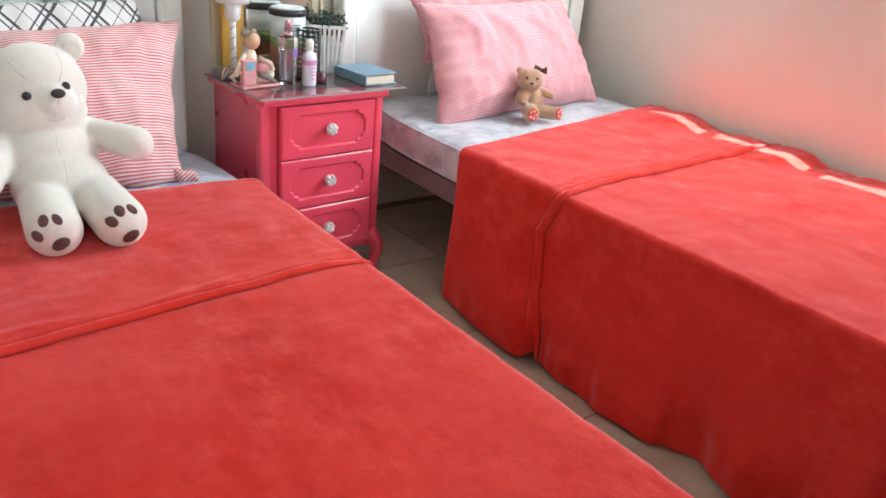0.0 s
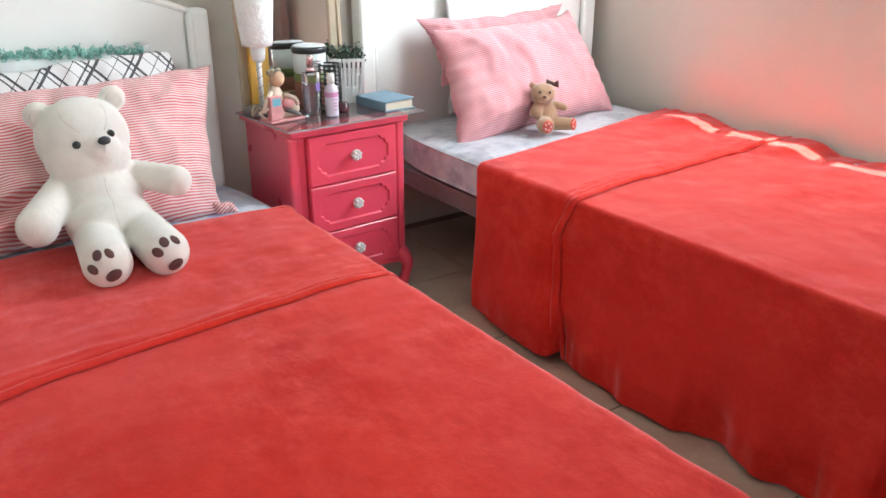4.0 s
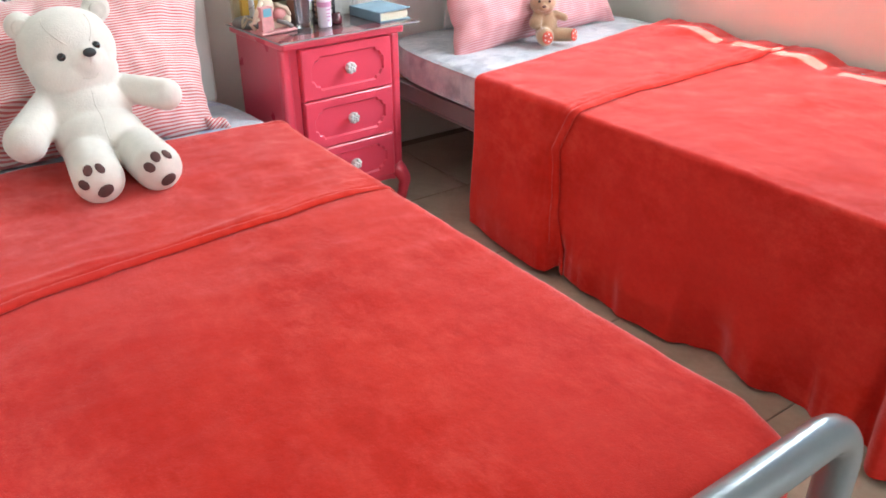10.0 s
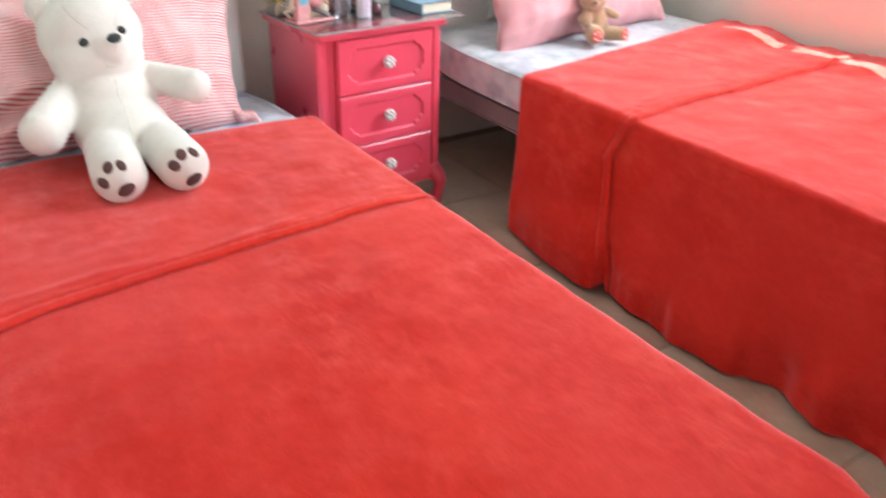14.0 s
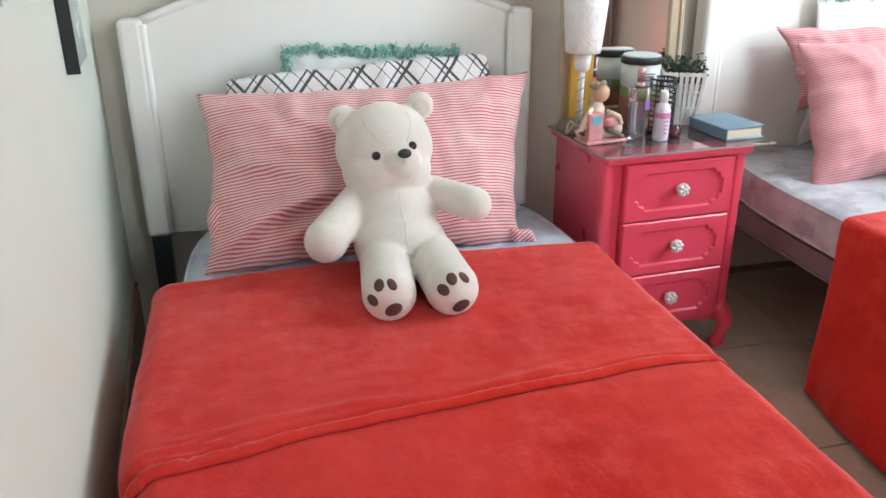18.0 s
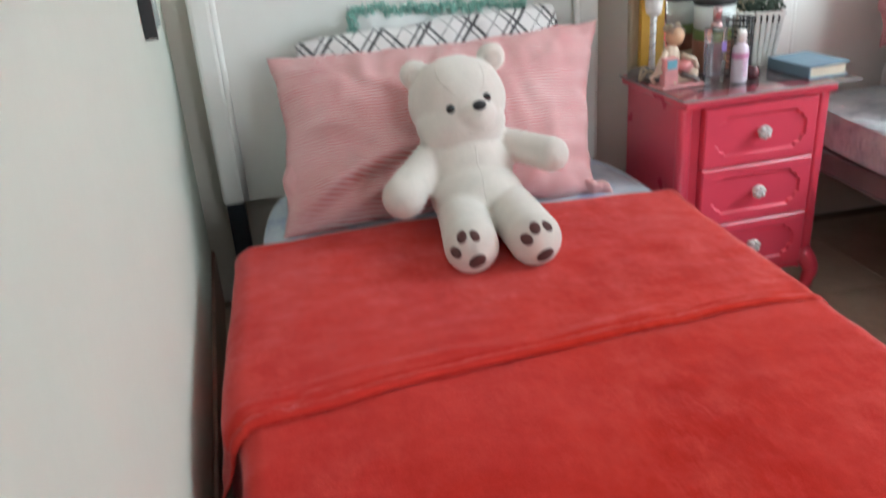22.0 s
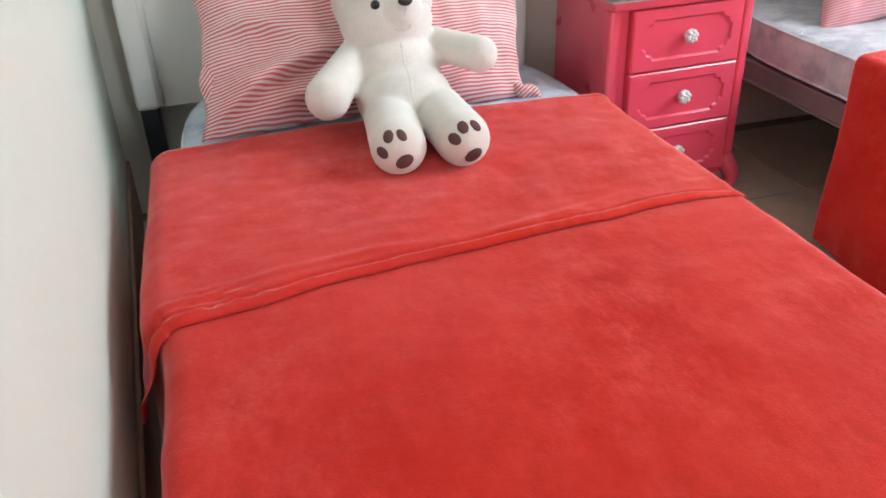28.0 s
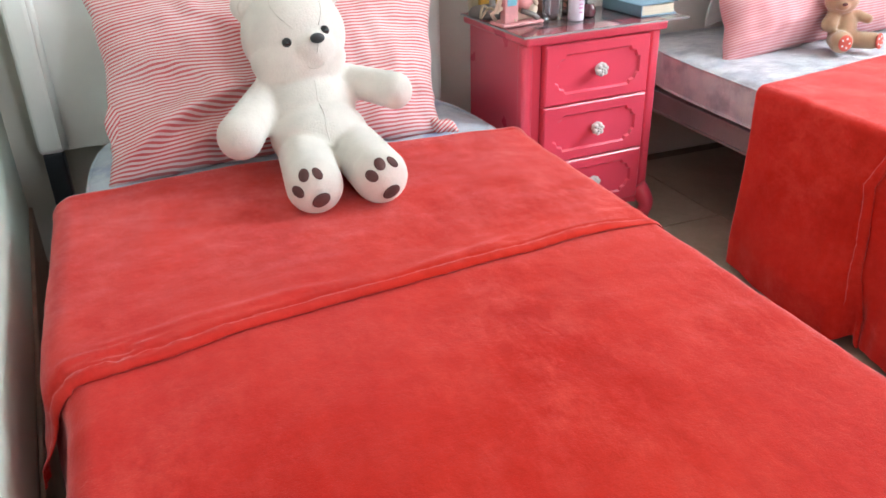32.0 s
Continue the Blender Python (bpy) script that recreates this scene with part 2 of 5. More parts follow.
STEEL_DULL = surface("grey_painted_steel", (0.24, 0.215, 0.22), 0.12, 9, 160, 0.45, 0.08, metal=0.15)
BLACK_STEEL = surface("dark_steel", (0.03, 0.035, 0.045), 0.2, 9, 160, 0.4, 0.05)
BOARD = surface("raw_board", (0.30, 0.22, 0.14), 0.2, 8, 80, 0.7, 0.2, stretch=(1, 6, 1))
RED = fleece("red_fleece", (0.56, 0.018, 0.009), (0.67, 0.036, 0.020), (0.66, 0.042, 0.036), (1.0, 0.54, 0.57))
STRIPE = striped("red_striped_cotton", (0.78, 0.66, 0.64), (0.60, 0.09, 0.10), 0.0070)
STRIPE_PALE = striped("pink_striped_cotton", (0.68, 0.41, 0.425), (0.57, 0.185, 0.205), 0.0062)
PLAID = plaid("plaid_cotton")
WHITE_COTTON = surface("white_cotton", (0.74, 0.74, 0.72), 0.05, 12, 500, 0.85, 0.15, sheen=0.1)
GREEN_LACE = surface("green_lace", (0.30, 0.56, 0.48), 0.25, 60, 400, 0.9, 0.5)
SHEET_BLUE = floral("blue_floral_sheet", (0.72, 0.78, 0.86), ((0.48, 0.54, 0.74), (0.62, 0.68, 0.74)), 0.55)
SHEET_LILAC = floral("lilac_floral_sheet", (0.72, 0.74, 0.77), ((0.50, 0.52, 0.58), (0.54, 0.62, 0.71)), 0.24)
PLUSH = surface("cream_plush", (0.71, 0.65, 0.585), 0.05, 30, 260, 0.95, 0.45, sheen=0.5, distance=0.0025)
# slightly darker plush: paints crease shade at seams and inside the ears
SEAM_SHADE = surface("plush_seam_shade", (0.66, 0.595, 0.53), 0.1, 60, 500, 0.95, 0.3)
PLUSH_TAN = surface("tan_plush", (0.41, 0.245, 0.145), 0.12, 40, 600, 0.95, 0.6, sheen=0.4, distance=0.002)
PAD = surface("dark_brown_felt", (0.115, 0.050, 0.046), 0.2, 60, 500, 0.85, 0.3)
EYE = surface("black_bead", (0.012, 0.010, 0.010), 0.1, 20, 100, 0.12, 0.0, coat=0.5)
NOSE = surface("dark_grey_felt", (0.035, 0.036, 0.038), 0.15, 60, 500, 0.6, 0.2)
DOTTED = surface("red_dotted_patch", (0.62, 0.10, 0.07), 0.2, 90, 500, 0.85, 0.2)
BOW = surface("brown_satin_bow", (0.07, 0.025, 0.02), 0.2, 40, 300, 0.45, 0.15)
PINK = surface("pink_lacquer", (0.75, 0.072, 0.122), 0.04, 8, 90, 0.30, 0.06, coat=0.5)
PINK.node_tree.nodes["Principled BSDF"].inputs["Coat Roughness"].default_value = 0.22
KNOB = glassy("milky_cut_glass", (0.90, 0.90, 0.88), 0.10, 1.5, 0.30)
GLASS_TOP = glassy("glass_sheet", (0.97, 1.0, 0.99), 0.03, 1.35)
CLEAR = glassy("clear_glass", (0.97, 0.98, 0.99), 0.02, 1.45)
RUNNER = surface("dark_lace_runner", (0.28, 0.16, 0.18), 0.7, 40, 120, 0.6, 0.3)
MIRROR = surface("mirror_silver", (0.92, 0.92, 0.90), 0.0, 1, 10, 0.03, 0.0, metal=1.0)
MIRROR.node_tree.nodes["Principled BSDF"].inputs["Roughness"].default_value = 0.02
for link in list(MIRROR.node_tree.nodes["Principled BSDF"].inputs["Roughness"].links):
    MIRROR.node_tree.links.remove(link)
GILT = surface("pale_gilt_wood", (0.52, 0.42, 0.29), 0.15, 10, 90, 0.5, 0.15, stretch=(4, 4, 0.6))
SHADE = surface("white_carved_shade", (0.80, 0.79, 0.76), 0.06, 20, 75, 0.8, 0.9, distance=0.006)
ENAMEL = surface("white_enamel", (0.78, 0.77, 0.74), 0.05, 20, 100, 0.4, 0.05)
CORD = surface("jute_cord", (0.45, 0.36, 0.25), 0.3, 60, 300, 0.9, 0.4)
SLATE = surface("grey_stone", (0.20, 0.17, 0.16), 0.25, 30, 160, 0.75, 0.3)
CREAM = surface("cream_resin", (0.66, 0.52, 0.40), 0.12, 40, 200, 0.6, 0.15)
HEAD_TAN = surface("wooden_bead", (0.58, 0.36, 0.22), 0.12, 30, 150, 0.5, 0.1)
ROSE = surface("rose_resin", (0.62, 0.27, 0.27), 0.15, 40, 200, 0.55, 0.15)
BLUE_BIT = surface("blue_patch", (0.16, 0.40, 0.50), 0.1, 40, 200, 0.5, 0.1)
WINE = surface("wine_red_glass", (0.10, 0.022, 0.030), 0.2, 30, 200, 0.2, 0.03, coat=0.6)
BLACK = surface("black_plastic", (0.02, 0.02, 0.022), 0.15, 30, 200, 0.35, 0.05)
LID_TOP = surface("pale_lid", (0.62, 0.66, 0.66), 0.05, 20, 150, 0.35, 0.05)
JAR_BAND = surface("green_powder", (0.17, 0.22, 0.07), 0.2, 40, 300, 0.8, 0.2)
JAR_FILL = surface("brown_red_powder", (0.24, 0.085, 0.05), 0.25, 30, 300, 0.75, 0.2)
JAR_WALL = surface("milky_jar_wall", (0.58, 0.62, 0.60), 0.06, 20, 150, 0.3, 0.03, coat=0.5)
YELLOW = surface("yellow_patch", (0.58, 0.33, 0.05), 0.1, 20, 100, 0.35, 0.05, coat=0.3)
LOTION = surface("lilac_pink_plastic", (0.74, 0.66, 0.75), 0.04, 20, 150, 0.35, 0.03, coat=0.2)
MAGENTA = surface("magenta_print", (0.62, 0.26, 0.46), 0.1, 40, 200, 0.45, 0.05)
VIOLET = surface("violet_label", (0.38, 0.26, 0.72), 0.1, 40, 200, 0.4, 0.05)
ROSE_METAL = surface("rose_metal", (0.66, 0.45, 0.45), 0.05, 20, 150, 0.22, 0.03, metal=0.8)
BASKET = surface("white_basket_plastic", (0.78, 0.76, 0.72), 0.05, 30, 200, 0.5, 0.08)
LEAF = surface("grey_green_leaf", (0.055, 0.085, 0.055), 0.35, 60, 300, 0.6, 0.2)
EDGE_COVER = surface("edge_cover_grey", (0.34, 0.33, 0.33), 0.1, 30, 200, 0.2, 0.03)
SOIL = surface("dark_soil", (0.05, 0.035, 0.025), 0.3, 60, 300, 0.95, 0.5)
COVER = surface("blue_book_cloth", (0.20, 0.30, 0.38), 0.08, 20, 600, 0.7, 0.15)
PAGES = surface("cream_pages", (0.70, 0.62, 0.48), 0.12, 8, 500, 0.85, 0.3, stretch=(1, 1, 30))
GREY_FRAME = surface("grey_frame_wood", (0.22, 0.24, 0.25), 0.15, 12, 150, 0.4, 0.1)
PAPER = sketch_paper("sketch_paper")
PALE_PANE = surface("pale_blue_panel", (0.50, 0.60, 0.60), 0.06, 6, 80, 0.25, 0.03, coat=0.5)
CURTAIN = surface("brown_curtain_cloth", (0.27, 0.19, 0.17), 0.12, 9, 260, 0.9, 0.25)
FRAME_ALU = surface("white_aluminium", (0.75, 0.75, 0.73), 0.04, 10, 150, 0.4, 0.05)
SCENT = glassy("pale_lilac_liquid", (0.80, 0.78, 0.88), 0.05, 1.33, 0.85)
PANE = glassy("window_pane", (1, 1, 1), 0.0, 1.45)


# ---- mesh helpers ----
def part(name, bm, material, parent=None, label="", smooth=False):
    me = bpy.data.meshes.new(name)
    bm.to_mesh(me)
    bm.free()
    for m in material if isinstance(material, (list, tuple)) else [material]:
        me.materials.append(m)
    if smooth:
        me.shade_smooth()
    ob = new(name, me)
    ob.parent = parent
    if label:
        tagged(ob, label)
    return ob


def thing(name, m, label, category, group="", kind=""):
    ob = new(name)
    ob.matrix_world = m
    ob.empty_display_size = 0.05
    return tagged(ob, label, category, group, kind)


def box(x0, x1, y0, y1, z0, z1, bevel=0.0, segments=2, bm=None, slot=0):
    own = bm is None
    b = bmesh.new()
    bmesh.ops.create_cube(b, size=1)
    for v in b.verts:
        v.co = Vector(((x0 + x1) / 2 + v.co.x * (x1 - x0), (y0 + y1) / 2 + v.co.y * (y1 - y0), (z0 + z1) / 2 + v.co.z * (z1 - z0)))
    if bevel:
        bmesh.ops.bevel(b, geom=list(b.edges), offset=bevel, segments=segments, affect="EDGES", profile=0.5)
    for f in b.faces:
        f.material_index = slot
    return b if own else join(bm, b)


def join(bm, other, m=None, slot=None):
    """Adds the faces of other to bm, and frees other."""
    made = {}
    for v in other.verts:
        made[v] = bm.verts.new(m @ v.co if m else v.co)
    for f in other.faces:
        g = bm.faces.new([made[v] for v in f.verts])
        g.smooth, g.material_index = f.smooth, f.material_index if slot is None else slot
    other.free()
    return bm


def grid(nu, nv, f, wrap=False, bm=None):
    bm = bm or bmesh.new()
    rows = [[bm.verts.new(f(i / nu, j / nv)) for j in range(nv + 1)] for i in range(nu + (0 if wrap else 1))]
    for i in range(nu):
        for j in range(nv):
            bm.faces.new((rows[i][j], rows[(i + 1) % len(rows)][j], rows[(i + 1) % len(rows)][j + 1], rows[i][j + 1])).smooth = True
    return bm


def lathe(profile, n=24, bm=None, slot=0):
    """Turns (radius, height) rows round z; the ends are closed."""
    bm = bm or bmesh.new()
    rings = [[bm.verts.new((r * math.cos(2 * math.pi * k / n), r * math.sin(2 * math.pi * k / n), z)) for k in range(n)] for r, z in profile]
    for a, b in zip(rings, rings[1:]):
        for k in range(n):
            f = bm.faces.new((a[k], a[(k + 1) % n], b[(k + 1) % n], b[k]))
            f.smooth, f.material_index = True, slot
    bm.faces.new(rings[0][::-1]).material_index = slot
    bm.faces.new(rings[-1]).material_index = slot
    return bm


def tube(points, r, n=12, bm=None, closed=False, slot=0):
    """A round bar along points; r: a radius, or one for each point."""
    bm = bm or bmesh.new()
    pts = [Vector(p) for p in points]
    radii = r if isinstance(r, (list, tuple)) else [r] * len(pts)
    side, rings = None, []
    for k, p in enumerate(pts):
        a, b = (pts[k - 1], pts[(k + 1) % len(pts)]) if closed else (pts[max(k - 1, 0)], pts[min(k + 1, len(pts) - 1)])
        d = (b - a).normalized()
        if side is None:
            side = d.cross((0, 0, 1) if abs(d.z) < 0.9 else (1, 0, 0)).normalized()
        side = (side - d * side.dot(d)).normalized()
        up = d.cross(side)
        rings.append([bm.verts.new(p + radii[k] * (math.cos(2 * math.pi * j / n) * side + math.sin(2 * math.pi * j / n) * up)) for j in range(n)])
    for a, b in zip(rings, rings[1:] + (rings[:1] if closed else [])):
        for j in range(n):
            f = bm.faces.new((a[j], a[(j + 1) % n], b[(j + 1) % n], b[j]))
            f.smooth, f.material_index = True, slot
    if not closed:
        bm.faces.new(rings[0][::-1]).material_index = slot
        bm.faces.new(rings[-1]).material_index = slot
    return bm


def ball(c, r, n=14, turn=None, bm=None, slot=0):
    b = bmesh.new()
    bmesh.ops.create_uvsphere(b, u_segments=n + 4, v_segments=n, radius=1)
    m = Matrix.Translation(c) @ (turn or Matrix()) @ Matrix.Diagonal((*((r, r, r) if isinstance(r, (int, float)) else r), 1))
    for f in b.faces:
        f.smooth = True
    return join(bm or bmesh.new(), b, m, slot)


def facing(n, up=(0, 0, 1)):
    """A turn whose z looks along n and whose y is near up."""
    z = Vector(n).normalized()
    x = Vector(up).cross(z).normalized()
    return Matrix((x, z.cross(x), z)).transposed().to_4x4()


def ripple(x, y, z, scale, amount):
    return amount * noise.noise(Vector((x * scale, y * scale, z * scale)))


# ---- the room ----
part("floor", box(-0.2, 2.9, -2.6, 2.1, -0.14, -0.004), GROUT)
tagged(bpy.data.objects["floor"], "beige glazed ceramic tile floor with dark joints", "floor", kind="structure")

part("wall_west", box(-0.15, 0, -4.6, 0.15, 0, 2.6), WALL_SIDE).matrix_world = LEFT
tagged(bpy.data.objects["wall_west"], "off-white painted wall beside the bed", "wall", kind="structure")
part("wall_north", box(-0.18, 2.75, 1.93, 2.08, 0, 2.6), WALL_BEIGE)
tagged(bpy.data.objects["wall_north"], "beige painted wall behind the headboards", "wall", kind="structure")
# unseen closing wall; the opening is added for the fill lamp
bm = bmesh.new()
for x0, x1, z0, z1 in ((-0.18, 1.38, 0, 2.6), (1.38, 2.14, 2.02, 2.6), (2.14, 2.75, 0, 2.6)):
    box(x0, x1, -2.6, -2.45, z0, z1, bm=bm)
part("wall_south", bm, WALL_UNSEEN)
tagged(bpy.data.objects["wall_south"], "unseen brown closing wall, dark to cut bounce, with an added opening", "wall", kind="structure")
part("ceiling", box(-0.19, 2.62, -2.6, 2.08, 2.6, 2.7), CEILING)
tagged(bpy.data.objects["ceiling"], "plain unseen ceiling, greyed to weaken bounce light", "ceiling", kind="structure")

# right wall, with a window opening
bm = bmesh.new()
W0, W1, Z0, Z1 = -2.2, -0.50, 0.98, 2.15
for y0, y1, z0, z1 in ((W1, 0.02, 0, 2.6), (W0, W1, 0, Z0), (W0, W1, Z1, 2.6), (-4.45, W0, 0, 2.6)):
    box(0, 0.16, y0, y1, z0, z1, bm=bm)
wall_east = part("wall_east", bm, WALL_BEIGE)
wall_east.matrix_world = RIGHT
tagged(wall_east, "cream painted wall with a window above the bed", "wall", kind="structure")

def pleated(width, height, depth, pleats):
    """Cloth hanging in uneven pleats that widen towards the hem."""
    def f(u, v):
        swing = math.sin(2 * math.pi * pleats * u + 0.8 * math.sin(9 * u)) * (0.5 + 0.5 * v) + 0.35 * math.sin(2 * math.pi * pleats * 2.3 * u)
        return Vector((width * (u - 0.5), depth * swing, -height * v))
    return grid(260, 12, f)


curtain = thing("curtain", RIGHT @ pose(-0.06, -2.82, 2.25, 0, 0, 90), "brown pleated curtain hanging along the wall", "curtain")
part("cloth", pleated(1.0, 2.15, 0.020, 9), CURTAIN, curtain, smooth=True)
part("rod", tube([(-0.55, 0, 0.02), (0.55, 0, 0.02)], 0.011, 12), BLACK_STEEL, curtain, "dark curtain rod")
for x in (-0.5, 0.5):
    part("bracket", box(x - 0.008, x + 0.008, -0.055, 0.004, 0.0, 0.03, 0.002), BLACK_STEEL, curtain)

window_1 = tagged(thing("window_1", RIGHT, "white aluminium window letting in daylight", "window"), kind="structure")
bm = bmesh.new()
for y0, y1, z0, z1 in ((W0, W1, Z0, Z0 + 0.04), (W0, W1, Z1 - 0.04, Z1), (W0, W0 + 0.04, Z0 + 0.04, Z1 - 0.04), (W1 - 0.04, W1, Z0 + 0.04, Z1 - 0.04)):
    box(0.03, 0.075, y0, y1, z0, z1, 0.003, bm=bm)
part("window_frame", bm, FRAME_ALU, window_1)
for y in (-1.17, -0.805):
    part("mullion", box(0.03, 0.075, y - 0.02, y + 0.02, Z0 + 0.042, Z1 - 0.042, 0.003), FRAME_ALU, window_1)
for y0, y1 in ((W0 + 0.04, -1.19), (-1.15, -0.825), (-0.785, W1 - 0.04)):
    pane = part("pane", box(0.05, 0.055, y0, y1, Z0 + 0.04, Z1 - 0.04), PANE, window_1)
    pane.visible_shadow = False
part("window_sill", box(-0.006, 0.03, W0, W1, Z0 - 0.02, Z0 + 0.004, 0.004), FRAME_ALU, window_1)

# height set so that the strip's top edge fits the camera's view
part("baseboard", box(0.001, 0.010, -4.36, -0.01, 0, 0.155, 0.003), FOOT_STRIP).matrix_world = LEFT
tagged(bpy.data.objects["baseboard"], "brown strip along the foot of the side wall", "baseboard", kind="structure")


# ---- beds ----
def headboard(bed, x0, x1, low, high, arch):
    """Arched panel with a bead, between two rounded posts with a groove."""
    def edge(u):
        return high + arch * (1 - (2 * u - 1) ** 2)
    n = 36
    bm = bmesh.new()
    def skin(u, v):
        z = low + (edge(u) - low) * v
        return Vector((x0 + 0.05 + (x1 - x0 - 0.1) * u, 0, z))
    for y, thick in ((0.004, 0.03),):
        front = [[bm.verts.new(skin(i / n, j / 6) + Vector((0, y, 0))) for j in range(7)] for i in range(n + 1)]
        back = [[bm.verts.new(skin(i / n, j / 6) + Vector((0, y + thick, 0))) for j in range(7)] for i in range(n + 1)]
        for i in range(n):
            for j in range(6):
                bm.faces.new((front[i][j], front[i + 1][j], front[i + 1][j + 1], front[i][j + 1]))
                bm.faces.new((back[i][j], back[i][j + 1], back[i + 1][j + 1], back[i + 1][j]))
            bm.faces.new((front[i][6], front[i + 1][6], back[i + 1][6], back[i][6]))
            bm.faces.new((front[i][0], back[i][0], back[i + 1][0], front[i + 1][0]))
    part("headboard_panel", bm, LACQUER, bed)
    cap = [(x0 + 0.05 + (x1 - x0 - 0.1) * k / 40, 0.012, edge(k / 40) + 0.004) for k in range(41)]
    part("top_moulding", tube(cap, 0.012, 10), LACQUER, bed)
    for x, s in ((x0, 1), (x1 - 0.055, -1)):
        bm = box(x, x + 0.055, -0.022, 0.042, low, high + 0.012, 0.012, 3)
        part("post", bm, LACQUER, bed)
        lip = x + (0.055 if s > 0 else 0)
        part("post_bead", tube([(lip, -0.012, low + 0.01), (lip, -0.012, high)], 0.009, 10), LACQUER, bed)
        part("lower_post", box(x + 0.006, x + 0.049, -0.012, 0.032, 0, low, 0.004), BLACK_STEEL, bed, "dark steel leg")


def make_bed(m, width, deck, high, label, foot, inset=0.03, board=(0.045, 0.048), tube_end=0.056):
    bed = thing("bed", m, label, "bed", "two single beds")
    headboard(bed, -width / 2 - board[0], width / 2 + board[1], 0.30, high, 0.088)
    for s in (-1, 1):
        x = s * (width / 2 - inset)
        bm = box(x - 0.009, x + 0.009, -1.90, -0.03, deck - 0.056, deck - 0.010, 0.002)
        box(x - 0.014, x + 0.014, -1.90, -0.03, deck - 0.0098, deck - 0.0035, 0.002, bm=bm)
        box(x - 0.012, x + 0.012, -1.90, -0.03, deck - 0.0625, deck - 0.0562, 0.002, bm=bm)
        part("side_rail", bm, STEEL_DULL, bed)
    for k in range(12):
        y = -0.12 - 0.155 * k
        part("slat", box(-width / 2 + inset + 0.016, width / 2 - inset - 0.016, y - 0.035, y + 0.035, deck - 0.016, deck - 0.001, 0.002), BOARD, bed)
    part("centre_rail", box(-0.015, 0.015, -1.88, -0.03, deck - 0.05, deck - 0.018, 0.003), STEEL_DULL, bed)
    # bent tube at the foot
    r, z, y = 0.062, foot, -1.945
    ends = {-1: width / 2 - 0.10, 1: width / 2 + tube_end}
    bend = []
    for s in (-1, 1):
        x = ends[s]
        arc = [(s * (x - r + r * math.sin(a)), y, z - r + r * math.cos(a)) for a in [math.pi / 2 * k / 10 for k in range(11)]]
        bend.append([(s * x, y, 0.0), (s * x, y, 0.12)] + arc[::-1] if s < 0 else arc + [(s * x, y, 0.12), (s * x, y, 0.0)])
    part("foot_rail", tube(bend[0] + bend[1], 0.0245, 20), STEEL, bed, "silver bent tube")
    part("cross_bar", tube([(-ends[-1], y, 0.22), (ends[1], y, 0.22)], 0.012, 12), STEEL, bed)
    for s in (-1, 1):
        part("rubber_foot", lathe([(0.027, 0), (0.028, 0.01), (0.026, 0.025)], 16), BLACK, bed).location = (s * ends[s], y, 0)
    return bed


make_bed(pose(0.502, 1.862, 0), 0.93, 0.235, 0.805, "single bed with white arched headboard and silver tube foot", 0.379, 0.085, (0.019, 0.030), 0.070)
make_bed(pose(1.995, 1.862, 0, 0, 0, -1.0), 0.93, 0.305, 0.88, "single bed with white arched headboard and grey steel rail", 0.44)


def make_mattress(m, width, length, low, high, material, label):
    def f(u, v):
        a = 2 * math.pi * u
        # a rounded box in plan, puffed in section
        k = 7.0
        c, s = math.cos(a), math.sin(a)
        q = (abs(c) ** k + abs(s) ** k) ** (-1 / k)
        if v < 0.25:
            w, h = 0.02 + 0.98 * (v / 0.25), 0.0
        elif v < 0.75:
            t = (v - 0.25) / 0.5
            w, h = 1.0, t
        else:
            w, h = max(0.02, 1 - (v - 0.75) / 0.25 * 0.98), 1.0
        edge = min(1.0, (1 - w) * 9)
        rise = (high - low) * (0.09 * (1 - edge))
        z = low + rise + (high - low - 2 * rise) * h if v >= 0.25 else low + rise
        if v >= 0.75:
            z = high - rise
        px, py = width / 2 * q * c * w, length / 2 * q * s * w
        bulge = 1 + 0.006 * math.sin(math.pi * h) if 0.25 <= v <= 0.75 else 1
        return Vector((px * bulge, py * bulge, z + ripple(px, py, z, 6, 0.003)))
    ob = part("mattress", grid(160, 64, f, True), material, None, smooth=True)
    ob.matrix_world = m
    tagged(ob, label, "mattress", "two mattresses")
    for z in (low + 0.010, high - 0.010):
        cord = []
        for k in range(120):
            c, s = math.cos(2 * math.pi * k / 120), math.sin(2 * math.pi * k / 120)
            q = (abs(c) ** 7 + abs(s) ** 7) ** (-1 / 7)
            cord.append((width / 2 * q * c * 1.001, length / 2 * q * s * 1.0005, z))
        part("piping", tube(cord, 0.0032, 6, None, True), material, ob)
    return ob


make_mattress(pose(0.556, 0.905, 0), 0.865, 1.88, 0.235, 0.339, SHEET_BLUE, "thin mattress in a pale blue floral sheet on the bed")
make_mattress(pose(1.985, 0.905, 0, 0, 0, -1.0), 0.92, 1.88, 0.305, 0.412, SHEET_LILAC, "thin mattress in a crinkled lilac floral cover")


